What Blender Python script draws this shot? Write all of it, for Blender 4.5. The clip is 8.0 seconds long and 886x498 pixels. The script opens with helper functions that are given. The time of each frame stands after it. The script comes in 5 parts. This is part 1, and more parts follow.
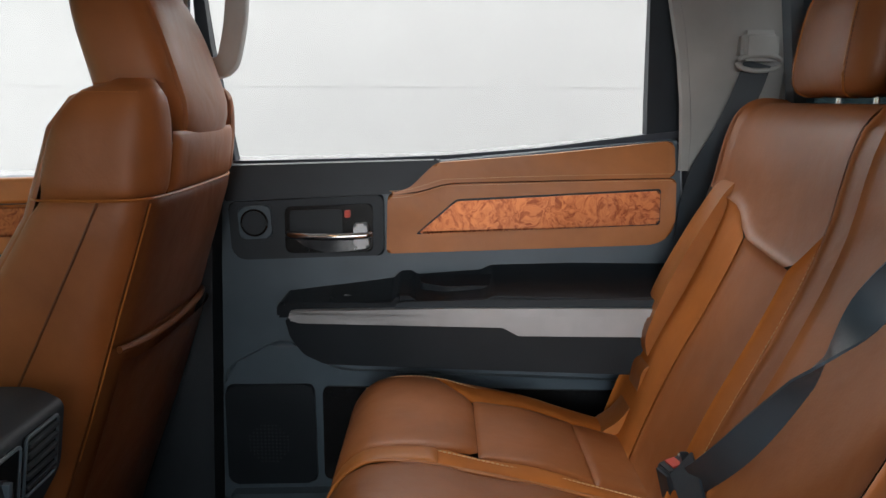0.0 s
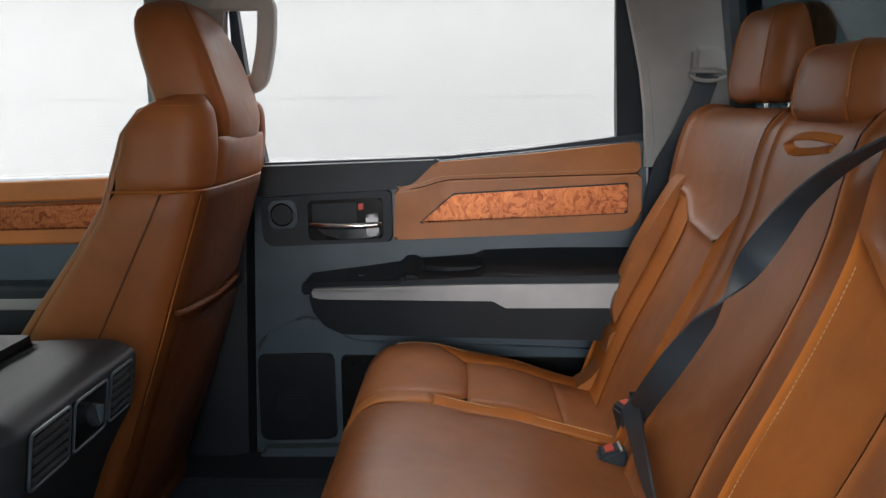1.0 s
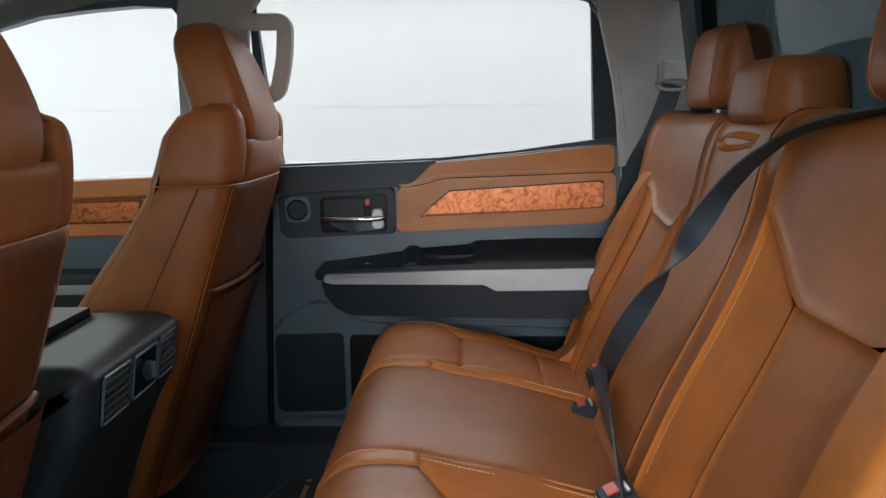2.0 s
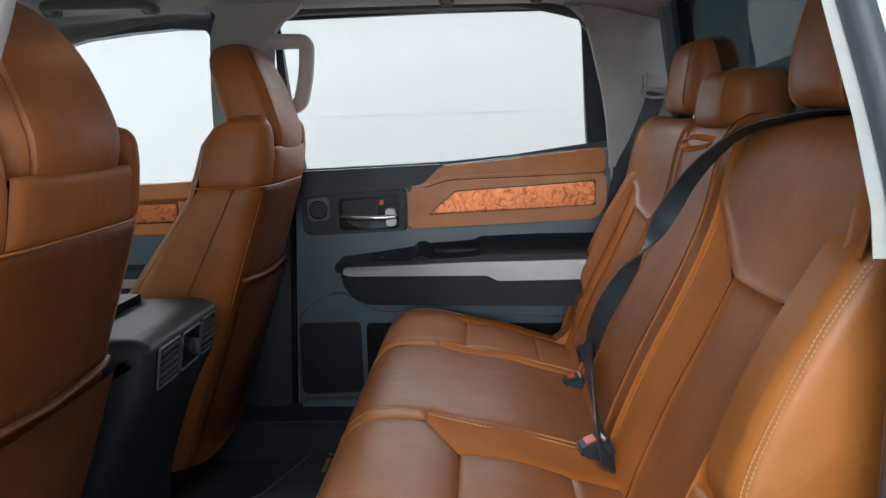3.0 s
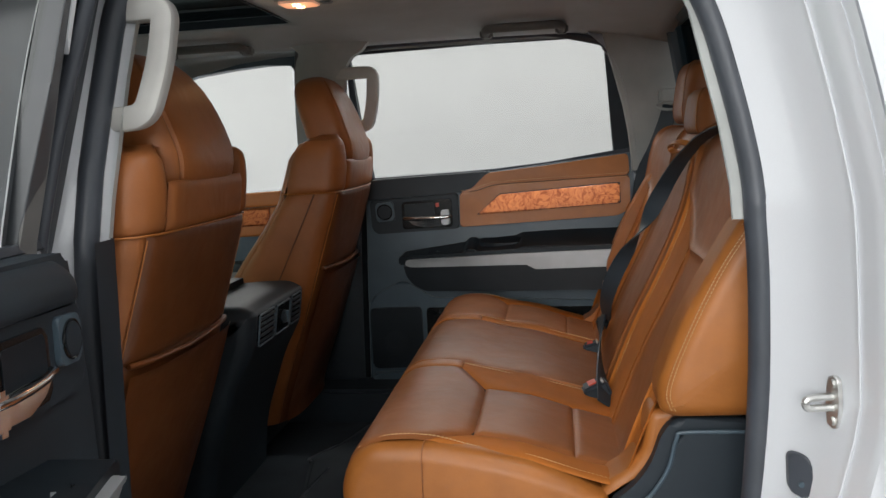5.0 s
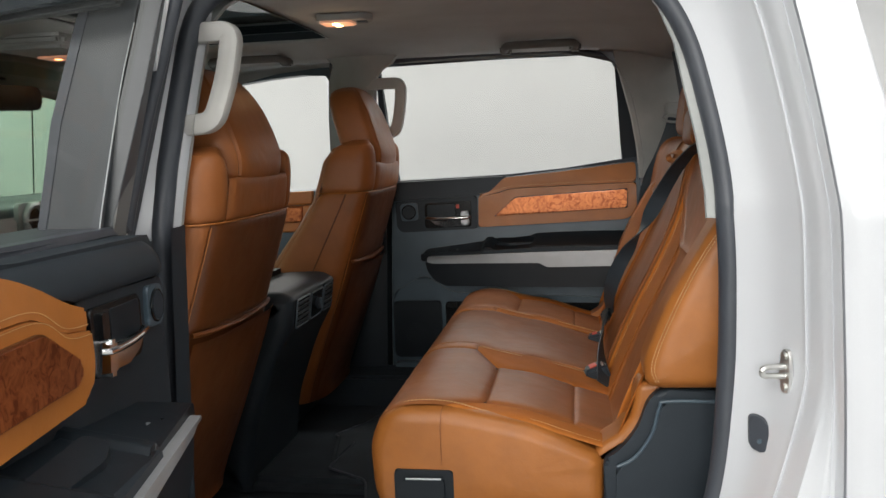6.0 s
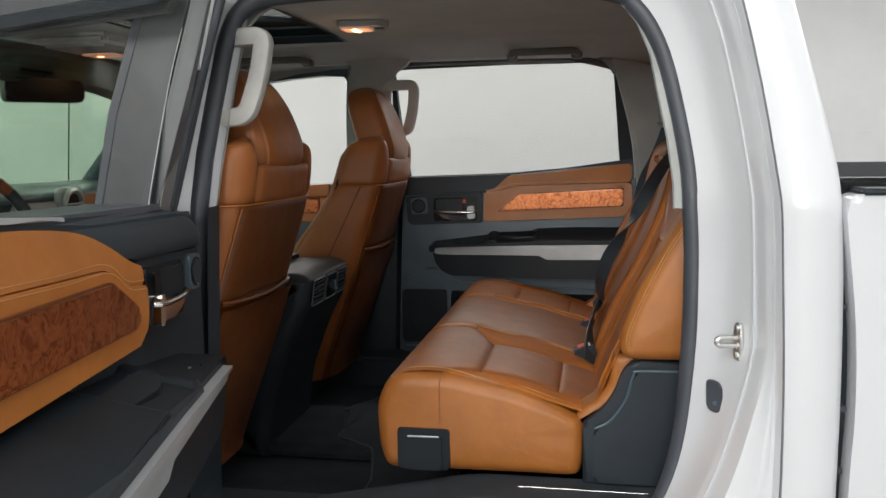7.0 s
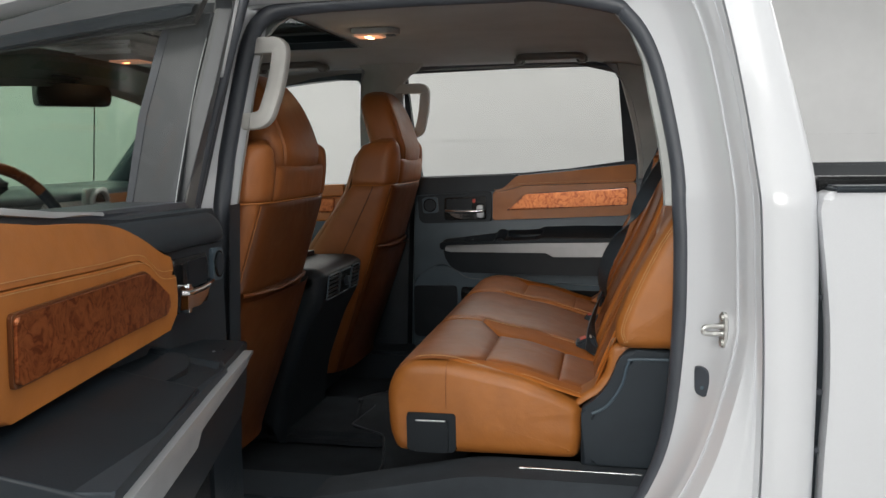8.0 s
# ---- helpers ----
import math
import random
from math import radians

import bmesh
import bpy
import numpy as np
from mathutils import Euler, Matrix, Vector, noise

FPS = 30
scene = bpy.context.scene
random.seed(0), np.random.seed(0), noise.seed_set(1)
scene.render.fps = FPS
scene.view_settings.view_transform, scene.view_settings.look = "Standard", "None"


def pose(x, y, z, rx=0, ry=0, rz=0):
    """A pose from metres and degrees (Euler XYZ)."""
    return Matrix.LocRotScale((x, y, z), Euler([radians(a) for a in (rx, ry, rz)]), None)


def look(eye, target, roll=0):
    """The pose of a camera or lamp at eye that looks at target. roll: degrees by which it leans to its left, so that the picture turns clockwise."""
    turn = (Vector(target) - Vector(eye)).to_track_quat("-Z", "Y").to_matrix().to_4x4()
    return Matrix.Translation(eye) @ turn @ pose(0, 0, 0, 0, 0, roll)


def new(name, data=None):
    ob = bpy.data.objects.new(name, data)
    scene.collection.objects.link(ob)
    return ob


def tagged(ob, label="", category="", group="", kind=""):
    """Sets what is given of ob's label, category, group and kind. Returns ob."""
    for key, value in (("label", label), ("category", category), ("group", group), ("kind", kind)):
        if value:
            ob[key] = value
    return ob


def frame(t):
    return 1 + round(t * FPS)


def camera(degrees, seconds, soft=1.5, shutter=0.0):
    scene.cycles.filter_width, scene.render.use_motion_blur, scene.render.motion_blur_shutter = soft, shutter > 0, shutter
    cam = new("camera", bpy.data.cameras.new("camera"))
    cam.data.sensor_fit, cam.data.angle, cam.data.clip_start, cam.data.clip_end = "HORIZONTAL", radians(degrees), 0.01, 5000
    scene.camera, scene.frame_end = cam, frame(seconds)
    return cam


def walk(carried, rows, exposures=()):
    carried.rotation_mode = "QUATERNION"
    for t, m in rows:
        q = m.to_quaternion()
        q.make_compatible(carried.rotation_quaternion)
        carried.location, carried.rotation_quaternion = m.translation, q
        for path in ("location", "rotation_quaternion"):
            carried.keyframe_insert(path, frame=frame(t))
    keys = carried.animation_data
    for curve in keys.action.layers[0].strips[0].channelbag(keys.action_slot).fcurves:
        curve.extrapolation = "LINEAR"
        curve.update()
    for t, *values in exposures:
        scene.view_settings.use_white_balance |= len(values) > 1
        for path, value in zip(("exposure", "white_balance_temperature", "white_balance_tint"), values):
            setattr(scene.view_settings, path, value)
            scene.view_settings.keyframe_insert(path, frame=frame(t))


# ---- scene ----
cam = camera(57.3, 8.0)
PATH = [
    (0, (0.412, -0.775, 1.508), (0.413, 1.191, 1.143), 0.2),
    (0.5, (0.439, -0.901, 1.508), (0.412, 1.066, 1.151), -0.3),
    (1, (0.457, -1.04, 1.509), (0.409, 0.93, 1.164), -0.5),
    (2.5, (0.481, -1.378, 1.501), (0.425, 0.596, 1.188), -0.9),
    (3, (0.5, -1.484, 1.504), (0.411, 0.49, 1.199), -1.4),
    (3.5, (0.534, -1.583, 1.508), (0.392, 0.389, 1.211), -2.3),
    (4, (0.566, -1.685, 1.497), (0.368, 0.286, 1.221), -2.6),
    (4.5, (0.6, -1.779, 1.498), (0.349, 0.187, 1.228), -3.0),
    (6, (0.648, -2.09, 1.501), (0.321, -0.133, 1.253), -2.0),
    (6.5, (0.678, -2.201, 1.493), (0.325, -0.247, 1.25), -1.2),
    (7, (0.701, -2.283, 1.485), (0.344, -0.33, 1.244), -0.7),
    (7.5, (0.721, -2.347, 1.485), (0.334, -0.399, 1.249), -0.8),
    (8, (0.741, -2.386, 1.485), (0.346, -0.44, 1.247), -0.8),
]
EXPOSURES = [(0.0, 0.62, 6320, 12), (1.2, 0.66, 6250, 12), (2.5, 0.69, 5980, 8), (3.0, 0.66, 5960, 8), (3.5, 0.33, 6130, 9), (4.0, -0.04, 6200, 10), (4.5, 0.10, 6250, 10), (6.0, 0.30, 6550, 10), (6.5, 0.26, 6550, 10), (7.0, 0.19, 6550, 10), (8.0, 0.0, 6550, 10)]
walk(cam, [(t, look(eye, target, roll)) for t, eye, target, roll in PATH], EXPOSURES)


# ---- world, booth light ----
world = bpy.data.worlds.new("booth_air")
world.use_nodes = True
world.node_tree.nodes["Background"].inputs[0].default_value = (0.9, 0.95, 1.0, 1)
world.node_tree.nodes["Background"].inputs[1].default_value = 0.15
scene.world = world


def lamp(name, eye, target, sx, sy, watts, col):
    d = bpy.data.lights.new(name, "AREA")
    d.shape, d.size, d.size_y, d.energy, d.color = "RECTANGLE", sx, sy, watts, col
    ob = new(name, d)
    ob.matrix_world = look(eye, target)
    return ob


lamp("booth_light", (-0.5, -8.3, 2.7), (0.0, 0, 1.3), 3.4, 1.8, 205, (1.0, 0.99, 0.955))
lamp("booth_light", (2.7, -8.3, 2.7), (1.0, 0, 1.3), 2.6, 1.8, 18, (1.0, 0.99, 0.955))
lamp("booth_light", (-0.5, -3.4, 3.55), (-0.5, -3.4, 0), 3.4, 1.6, 66, (1.0, 0.99, 0.97))
lamp("booth_light", (1.9, -1.35, 3.55), (1.9, -1.35, 0), 2.4, 0.6, 27, (1.0, 0.99, 0.97))
lamp("booth_light", (0.4, 3.2, 2.95), (0.4, 0, 1.2), 6.0, 0.7, 48, (1.0, 0.99, 0.97))
lamp("booth_light", (0.4, 1.8, 3.55), (0.4, 0.2, 1.0), 5.0, 0.8, 62, (1.0, 0.985, 0.96))
lamp("booth_light", (-4.0, 0.0, 3.5), (-4.0, 0, 0), 0.8, 6.0, 80, (0.97, 1.0, 0.98))
lamp("booth_light", (4.6, 0.0, 3.5), (4.6, 0, 0), 0.8, 5.0, 36, (0.98, 0.98, 0.98))


# ---- materials ----
def nodes_of(name):
    m = bpy.data.materials.new(name)
    m.use_nodes = True
    nt = m.node_tree
    return m, nt, nt.nodes["Principled BSDF"]


def tex(nt, kind, scale, **kw):
    n = nt.nodes.new(kind)
    n.inputs["Scale"].default_value = scale
    for k, v in kw.items():
        n.inputs[k].default_value = v
    co = nt.nodes.get("co") or nt.nodes.new("ShaderNodeTexCoord")
    co.name = "co"
    nt.links.new(co.outputs["Object"], n.inputs["Vector"])
    return n


def ramp(nt, fac, c0, c1, p0=0.3, p1=0.7):
    r = nt.nodes.new("ShaderNodeValToRGB")
    r.color_ramp.elements[0].position, r.color_ramp.elements[0].color = p0, (*c0, 1)
    r.color_ramp.elements[1].position, r.color_ramp.elements[1].color = p1, (*c1, 1)
    nt.links.new(fac, r.inputs[0])
    return r


def bump(nt, bs, fac, strength, dist=0.001, prev=None):
    b = nt.nodes.new("ShaderNodeBump")
    b.inputs["Strength"].default_value, b.inputs["Distance"].default_value = strength, dist
    nt.links.new(fac, b.inputs["Height"])
    if prev:
        nt.links.new(prev.outputs[0], b.inputs["Normal"])
    nt.links.new(b.outputs[0], bs.inputs["Normal"])
    return b


def leather(name, col, rough=0.42, spec=0.5, grain=260.0, wear=0.18):
    m, nt, bs = nodes_of(name)
    big = tex(nt, "ShaderNodeTexNoise", 6.0, Detail=5.0, Roughness=0.6)
    lo, hi = [c * (1 - wear) for c in col], [min(1, c * (1 + wear)) for c in col]
    nt.links.new(ramp(nt, big.outputs[0], lo, hi).outputs[0], bs.inputs["Base Color"])
    mid = tex(nt, "ShaderNodeTexNoise", 22.0, Detail=4.0)
    rr = nt.nodes.new("ShaderNodeMapRange")
    rr.inputs[3].default_value, rr.inputs[4].default_value = rough - 0.08, rough + 0.12
    nt.links.new(mid.outputs[0], rr.inputs[0])
    nt.links.new(rr.outputs[0], bs.inputs["Roughness"])
    bs.inputs["Specular IOR Level"].default_value = spec
    g = tex(nt, "ShaderNodeTexVoronoi", grain)
    b1 = bump(nt, bs, g.outputs["Distance"], 0.14, 0.0005)
    b2 = bump(nt, bs, mid.outputs[0], 0.22, 0.004, b1)
    slack = tex(nt, "ShaderNodeTexNoise", 7.0, Detail=2.0, Distortion=1.5)
    bump(nt, bs, slack.outputs[0], 0.22, 0.010, b2)
    return m


def plastic(name, col, rough=0.5, grain=420.0, gs=0.25, metal=0.0, var=0.12, spec=0.5):
    m, nt, bs = nodes_of(name)
    bs.inputs["Specular IOR Level"].default_value = spec
    big = tex(nt, "ShaderNodeTexNoise", 9.0, Detail=5.0)
    nt.links.new(ramp(nt, big.outputs[0], [c * (1 - var) for c in col], [min(1, c * (1 + var)) for c in col]).outputs[0], bs.inputs["Base Color"])
    bs.inputs["Roughness"].default_value, bs.inputs["Metallic"].default_value = rough, metal
    if gs:
        g = tex(nt, "ShaderNodeTexNoise", grain, Detail=3.0)
        bump(nt, bs, g.outputs[0], gs, 0.0006)
    return m


def paint(name, col):
    m, nt, bs = nodes_of(name)
    f = tex(nt, "ShaderNodeTexNoise", 900.0)
    nt.links.new(ramp(nt, f.outputs[0], [c * 0.96 for c in col], col).outputs[0], bs.inputs["Base Color"])
    bs.inputs["Roughness"].default_value = 0.34
    bs.inputs["Coat Weight"].default_value, bs.inputs["Coat Roughness"].default_value = 1.0, 0.05
    return m


def cloth(name, col, scale=700.0, rough=0.95, spec=0.15, var=0.2):
    m, nt, bs = nodes_of(name)
    f = tex(nt, "ShaderNodeTexNoise", scale, Detail=2.0)
    g = tex(nt, "ShaderNodeTexNoise", 8.0, Detail=6.0)
    r = ramp(nt, g.outputs[0], [c * (1 - var) for c in col], [c * (1 + var) for c in col])
    nt.links.new(r.outputs[0], bs.inputs["Base Color"])
    bs.inputs["Roughness"].default_value = rough
    bs.inputs["Specular IOR Level"].default_value = spec
    bump(nt, bs, f.outputs[0], 0.3, 0.001)
    return m


def burl(name, dark, light):
    m, nt, bs = nodes_of(name)
    warp = tex(nt, "ShaderNodeTexNoise", 14.0, Detail=3.0)
    add = nt.nodes.new("ShaderNodeVectorMath")
    add.operation = "MULTIPLY_ADD"
    add.inputs[1].default_value = (0.09, 0.09, 0.09)
    nt.links.new(warp.outputs["Color"], add.inputs[0])
    nt.links.new(nt.nodes["co"].outputs["Object"], add.inputs[2])
    n1 = nt.nodes.new("ShaderNodeTexNoise")
    n1.inputs["Scale"].default_value, n1.inputs["Detail"].default_value, n1.inputs["Distortion"].default_value = 75.0, 7.0, 1.2
    nt.links.new(add.outputs[0], n1.inputs["Vector"])
    r = ramp(nt, n1.outputs[0], dark, light, 0.34, 0.64)
    e = r.color_ramp.elements.new(0.50)
    e.color = (*[a * 0.35 + b * 0.65 for a, b in zip(dark, light)], 1)
    nt.links.new(r.outputs[0], bs.inputs["Base Color"])
    # varnished veneer over a bright foil: it shines towards the light and darkens away from it
    bs.inputs["Roughness"].default_value, bs.inputs["Metallic"].default_value = 0.40, 0.85
    bs.inputs["Coat Weight"].default_value, bs.inputs["Coat Roughness"].default_value = 0.4, 0.08
    return m


def glass(name, col, alpha, rough=0.02, sheen=0.6):
    """Thin pane: a clear tint with a mirror gloss."""
    m = bpy.data.materials.new(name)
    m.use_nodes = True
    nt = m.node_tree
    nt.nodes.remove(nt.nodes["Principled BSDF"])
    tr, gl, mx, lw, pw, ma = (nt.nodes.new(k) for k in ("ShaderNodeBsdfTransparent", "ShaderNodeBsdfGlossy", "ShaderNodeMixShader", "ShaderNodeLayerWeight", "ShaderNodeMath", "ShaderNodeMath"))
    tr.inputs[0].default_value = (*[c * alpha for c in col], 1)
    gl.inputs["Roughness"].default_value = rough
    lw.inputs[0].default_value = 0.5
    pw.operation, pw.inputs[1].default_value = "POWER", 4.0
    ma.operation, ma.inputs[1].default_value, ma.inputs[2].default_value = "MULTIPLY_ADD", sheen, 0.005
    nt.links.new(lw.outputs["Facing"], pw.inputs[0])
    nt.links.new(pw.outputs[0], ma.inputs[0])
    nt.links.new(ma.outputs[0], mx.inputs[0])
    nt.links.new(tr.outputs[0], mx.inputs[1])
    nt.links.new(gl.outputs[0], mx.inputs[2])
    nt.links.new(mx.outputs[0], nt.nodes["Material Output"].inputs[0])
    return m


def glow(name, col, power):
    m, nt, bs = nodes_of(name)
    bs.inputs["Base Color"].default_value = (*col, 1)
    bs.inputs["Emission Color"].default_value = (*col, 1)
    bs.inputs["Emission Strength"].default_value = power
    return m


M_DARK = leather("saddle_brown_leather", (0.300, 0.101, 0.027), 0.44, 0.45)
M_TAN = leather("tan_leather", (0.40, 0.138, 0.027), 0.44)
M_SUEDE = leather("tan_suede_leather", (0.45, 0.142, 0.021), 0.70, 0.3, 420.0)
M_SIDE = leather("tan_vinyl", (0.375, 0.130, 0.025), 0.40)
# Front seat backs: the same leather, darkened to hold the shade on them.
M_SHELL = leather("shaded_brown_leather", (0.125, 0.039, 0.010), 0.40)
M_THREAD = cloth("cream_thread", (0.62, 0.39, 0.20), 2500.0)
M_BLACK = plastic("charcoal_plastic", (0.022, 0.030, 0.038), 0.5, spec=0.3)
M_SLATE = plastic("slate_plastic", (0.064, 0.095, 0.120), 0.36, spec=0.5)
M_COVER = plastic("satin_grey_cover", (0.062, 0.068, 0.075), 0.40, 500.0, 0.1)
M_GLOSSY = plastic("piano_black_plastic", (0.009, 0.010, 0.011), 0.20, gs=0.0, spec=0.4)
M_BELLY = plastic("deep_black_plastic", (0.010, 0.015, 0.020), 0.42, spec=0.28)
M_RUBBER = plastic("black_rubber", (0.054, 0.061, 0.074), 0.40, 300.0, 0.15)
M_HANDLE = plastic("pale_grey_plastic", (0.50, 0.495, 0.47), 0.6, 600.0, 0.15)
M_GREY = plastic("light_grey_trim", (0.395, 0.41, 0.398), 0.62, 600.0, 0.2)
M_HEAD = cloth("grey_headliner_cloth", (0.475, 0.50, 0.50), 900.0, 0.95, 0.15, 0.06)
M_SILVER = plastic("satin_silver_trim", (0.44, 0.46, 0.475), 0.34, 800.0, 0.1, 0.45)
M_CHROME = plastic("chrome", (0.78, 0.78, 0.78), 0.09, gs=0.0, metal=1.0, var=0.02)
M_ZINC = plastic("bare_zinc_steel", (0.66, 0.66, 0.64), 0.42, gs=0.1, metal=1.0)
M_WHITE = paint("white_car_paint", (0.66, 0.68, 0.71))
M_WOOD = burl("burl_wood_veneer", (0.20, 0.050, 0.018), (0.48, 0.165, 0.058))
M_CARPET = cloth("black_carpet", (0.034, 0.041, 0.048))
M_MAT = cloth("black_mat", (0.040, 0.047, 0.054), 1200.0, 0.8)
M_WEB = cloth("black_webbing", (0.030, 0.044, 0.056), 1600.0, 0.45, 0.35)
M_RED = plastic("red_plastic", (0.62, 0.06, 0.03), 0.4, gs=0.0)
M_GLASS = glass("clear_car_glass", (1.0, 1.0, 0.985), 0.95, 0.02, 0.08)
M_GREEN = glass("green_windscreen_glass", (0.80, 0.95, 0.84), 0.86)
M_TINT = glass("dark_privacy_glass", (0.70, 0.90, 0.95), 0.20, 0.03, 0.6)
M_WALL = plastic("white_booth_wall", (0.75, 0.755, 0.757), 0.8, gs=0.0, var=0.02)
M_SEAM = plastic("pale_joint", (0.72, 0.725, 0.727), 0.8, gs=0.0)
M_BRONZE = plastic("bronze_print", (0.35, 0.22, 0.12), 0.5, gs=0.0)
M_FLOOR = plastic("grey_booth_floor", (0.42, 0.42, 0.42), 0.5, 40.0, 0.1)
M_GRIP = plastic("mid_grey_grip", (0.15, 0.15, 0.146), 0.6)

M_BULB = glow("warm_bulb", (1.0, 0.50, 0.22), 9.0)
M_LENS = glow("warm_lamp_lens", (0.90, 0.50, 0.34), 0.22)


# ---- building helpers ----
BASE = {}


def thing(name, base, label, category, group="", kind=""):
    ob = new(name)
    ob.empty_display_size = 0.1
    ob.location = base
    BASE[ob.name] = Vector(base)
    return tagged(ob, label, category, group, kind)


def finish(bm, material, name, smooth=True, recalc=True):
    if recalc:
        bmesh.ops.recalc_face_normals(bm, faces=bm.faces)
    me = bpy.data.meshes.new(name)
    bm.to_mesh(me)
    bm.free()
    me.materials.append(material)
    if smooth:
        me.shade_smooth()
        me.set_sharp_from_angle(angle=radians(38))
    return me


def part(name, bm, material, parent, label="", smooth=True, recalc=True):
    """One mesh under a thing or a part; the vertices are given in the thing's own (closed) world place."""
    base = BASE[parent.name]
    slabby = "slab" in bm.faces.layers.int
    bmesh.ops.translate(bm, verts=bm.verts, vec=-base)
    ob = new(name, finish(bm, material, name, smooth, recalc))
    ob.parent = parent
    if slabby:
        ob.modifiers.new("normals", "WEIGHTED_NORMAL").keep_sharp = True
    BASE[ob.name] = base
    return tagged(ob, label)


def setting(name, bm, material, label, category="", smooth=True):
    ob = new(name, finish(bm, material, name, smooth))
    return tagged(ob, label, category, kind="structure")


def lerp(a, b, t):
    return a + (b - a) * t


def along(pts, t):
    """Piecewise linear curve: pts of (key, value...) sorted by key."""
    if t <= pts[0][0]:
        return pts[0][1:]
    for p, q in zip(pts, pts[1:]):
        if t <= q[0]:
            k = (t - p[0]) / max(1e-9, q[0] - p[0])
            return tuple(lerp(a, b, k) for a, b in zip(p[1:], q[1:]))
    return pts[-1][1:]


def smooth_line(pts, n=8, closed=False):
    """Catmull-Rom through points."""
    P = [Vector(p) for p in pts]
    out, N = [], len(P)
    for i in range(N if closed else N - 1):
        if closed:
            a, b, c, d = P[i - 1], P[i], P[(i + 1) % N], P[(i + 2) % N]
        else:
            a, b, c, d = P[max(i - 1, 0)], P[i], P[i + 1], P[min(i + 2, N - 1)]
        for k in range(n):
            t = k / n
            out.append(0.5 * ((2 * b) + (c - a) * t + (2 * a - 5 * b + 4 * c - d) * t * t + (3 * b - a - 3 * c + d) * t ** 3))
    if not closed:
        out.append(P[-1])
    return out


def spline(pts, n=10):
    """A smooth curve as a list of (key, ...) rows, from rows of (key, ...)."""
    return [tuple(v) for v in smooth_line([Vector(p) for p in pts], n)]


def grid(bm, fn, n, m, closed_u=False):
    vs = [[bm.verts.new(fn(i, j)) for j in range(m + 1)] for i in range(n + (0 if closed_u else 1))]
    for i in range(n):
        for j in range(m):
            a, b = vs[i], vs[(i + 1) % len(vs)]
            bm.faces.new((a[j], b[j], b[j + 1], a[j + 1]))
    return vs


def packed(k, n):
    """0..1 with points gathered at both ends."""
    t = k / n
    return lerp(t, t * t * (3 - 2 * t), 0.75)


def padded(S, u0, u1, v0, v1, puff=0.010, edge=0.03, n=18, m=18, sink=0.0):
    """A stuffed panel on the surface S(u, v): it swells by puff in from its edges. u0, u1 may be functions of v; v0, v1 of the 0..1 along u."""
    bm = bmesh.new()
    f = lambda q, t: q(t) if callable(q) else q

    def place(i, j):
        a, b = packed(i, n), packed(j, m)
        lo, hi = f(v0, a), f(v1, a)
        v = lerp(lo, hi, b)
        p, q = f(u0, v), f(u1, v)
        u = lerp(p, q, a)
        e = 1e-3
        c = Vector(S(u, v))
        nrm = (Vector(S(u + e, v)) - c).cross(Vector(S(u, v + e)) - c)
        nrm.normalize()
        da, db = min(a, 1 - a) * abs(q - p), min(b, 1 - b) * abs(hi - lo)
        k = 1.0
        for d in (da, db):
            s = min(d / edge, 1.0)
            k *= math.sqrt(max(0.0, 1 - (1 - s) ** 2))
        return c + nrm * (puff * (k - 1) - sink)

    grid(bm, place, n, m)
    return bm


def puffed(poly, place, d0, d1, r, seg=6, crown=0.0):
    """A slab like plate(), with a full round of radius r along its front edge and a slightly crowned face."""
    P, dense = [Vector(p) for p in poly], []
    for a, b in zip(P, P[1:] + P[:1]):
        k = max(1, int((b - a).length / 0.008))
        dense += [a.lerp(b, j / k) for j in range(k)]
    n = len(dense)
    area = sum(a.x * b.y - b.x * a.y for a, b in zip(dense, dense[1:] + dense[:1]))
    nor = []
    for i in range(n):
        t = Vector((0, 0))
        for q in (1, 2, 3):
            t += (dense[(i + q) % n] - dense[i - q]).normalized()
        t.normalize()
        nor.append(Vector((-t.y, t.x)) * (1 if area > 0 else -1))
    bm = bmesh.new()
    bm.faces.layers.int.new("slab")
    rings = [[bm.verts.new((*p, d0)) for p in dense]]
    for k in range(seg + 1):
        a = math.pi / 2 * k / seg
        rings.append([bm.verts.new((*(p + m * (r * (1 - math.cos(a)))), d1 - r + r * math.sin(a))) for p, m in zip(dense, nor)])
    mid = sum(dense, Vector((0, 0))) / n
    for f in (0.7, 0.4, 0.15):
        rings.append([bm.verts.new((*(mid + (Vector(v.co[:2]) - mid) * f), d1 + crown * (1 - f * f))) for v in rings[seg + 1]])
    for a, b in zip(rings, rings[1:]):
        for j in range(n):
            bm.faces.new((a[j], a[(j + 1) % n], b[(j + 1) % n], b[j]))
    bm.faces.new(rings[-1])
    bm.faces.new(rings[0][::-1])
    bmesh.ops.triangulate(bm, faces=[f for f in bm.faces if len(f.verts) > 4])
    for v in bm.verts:
        v.co = place(*v.co)
    return bm


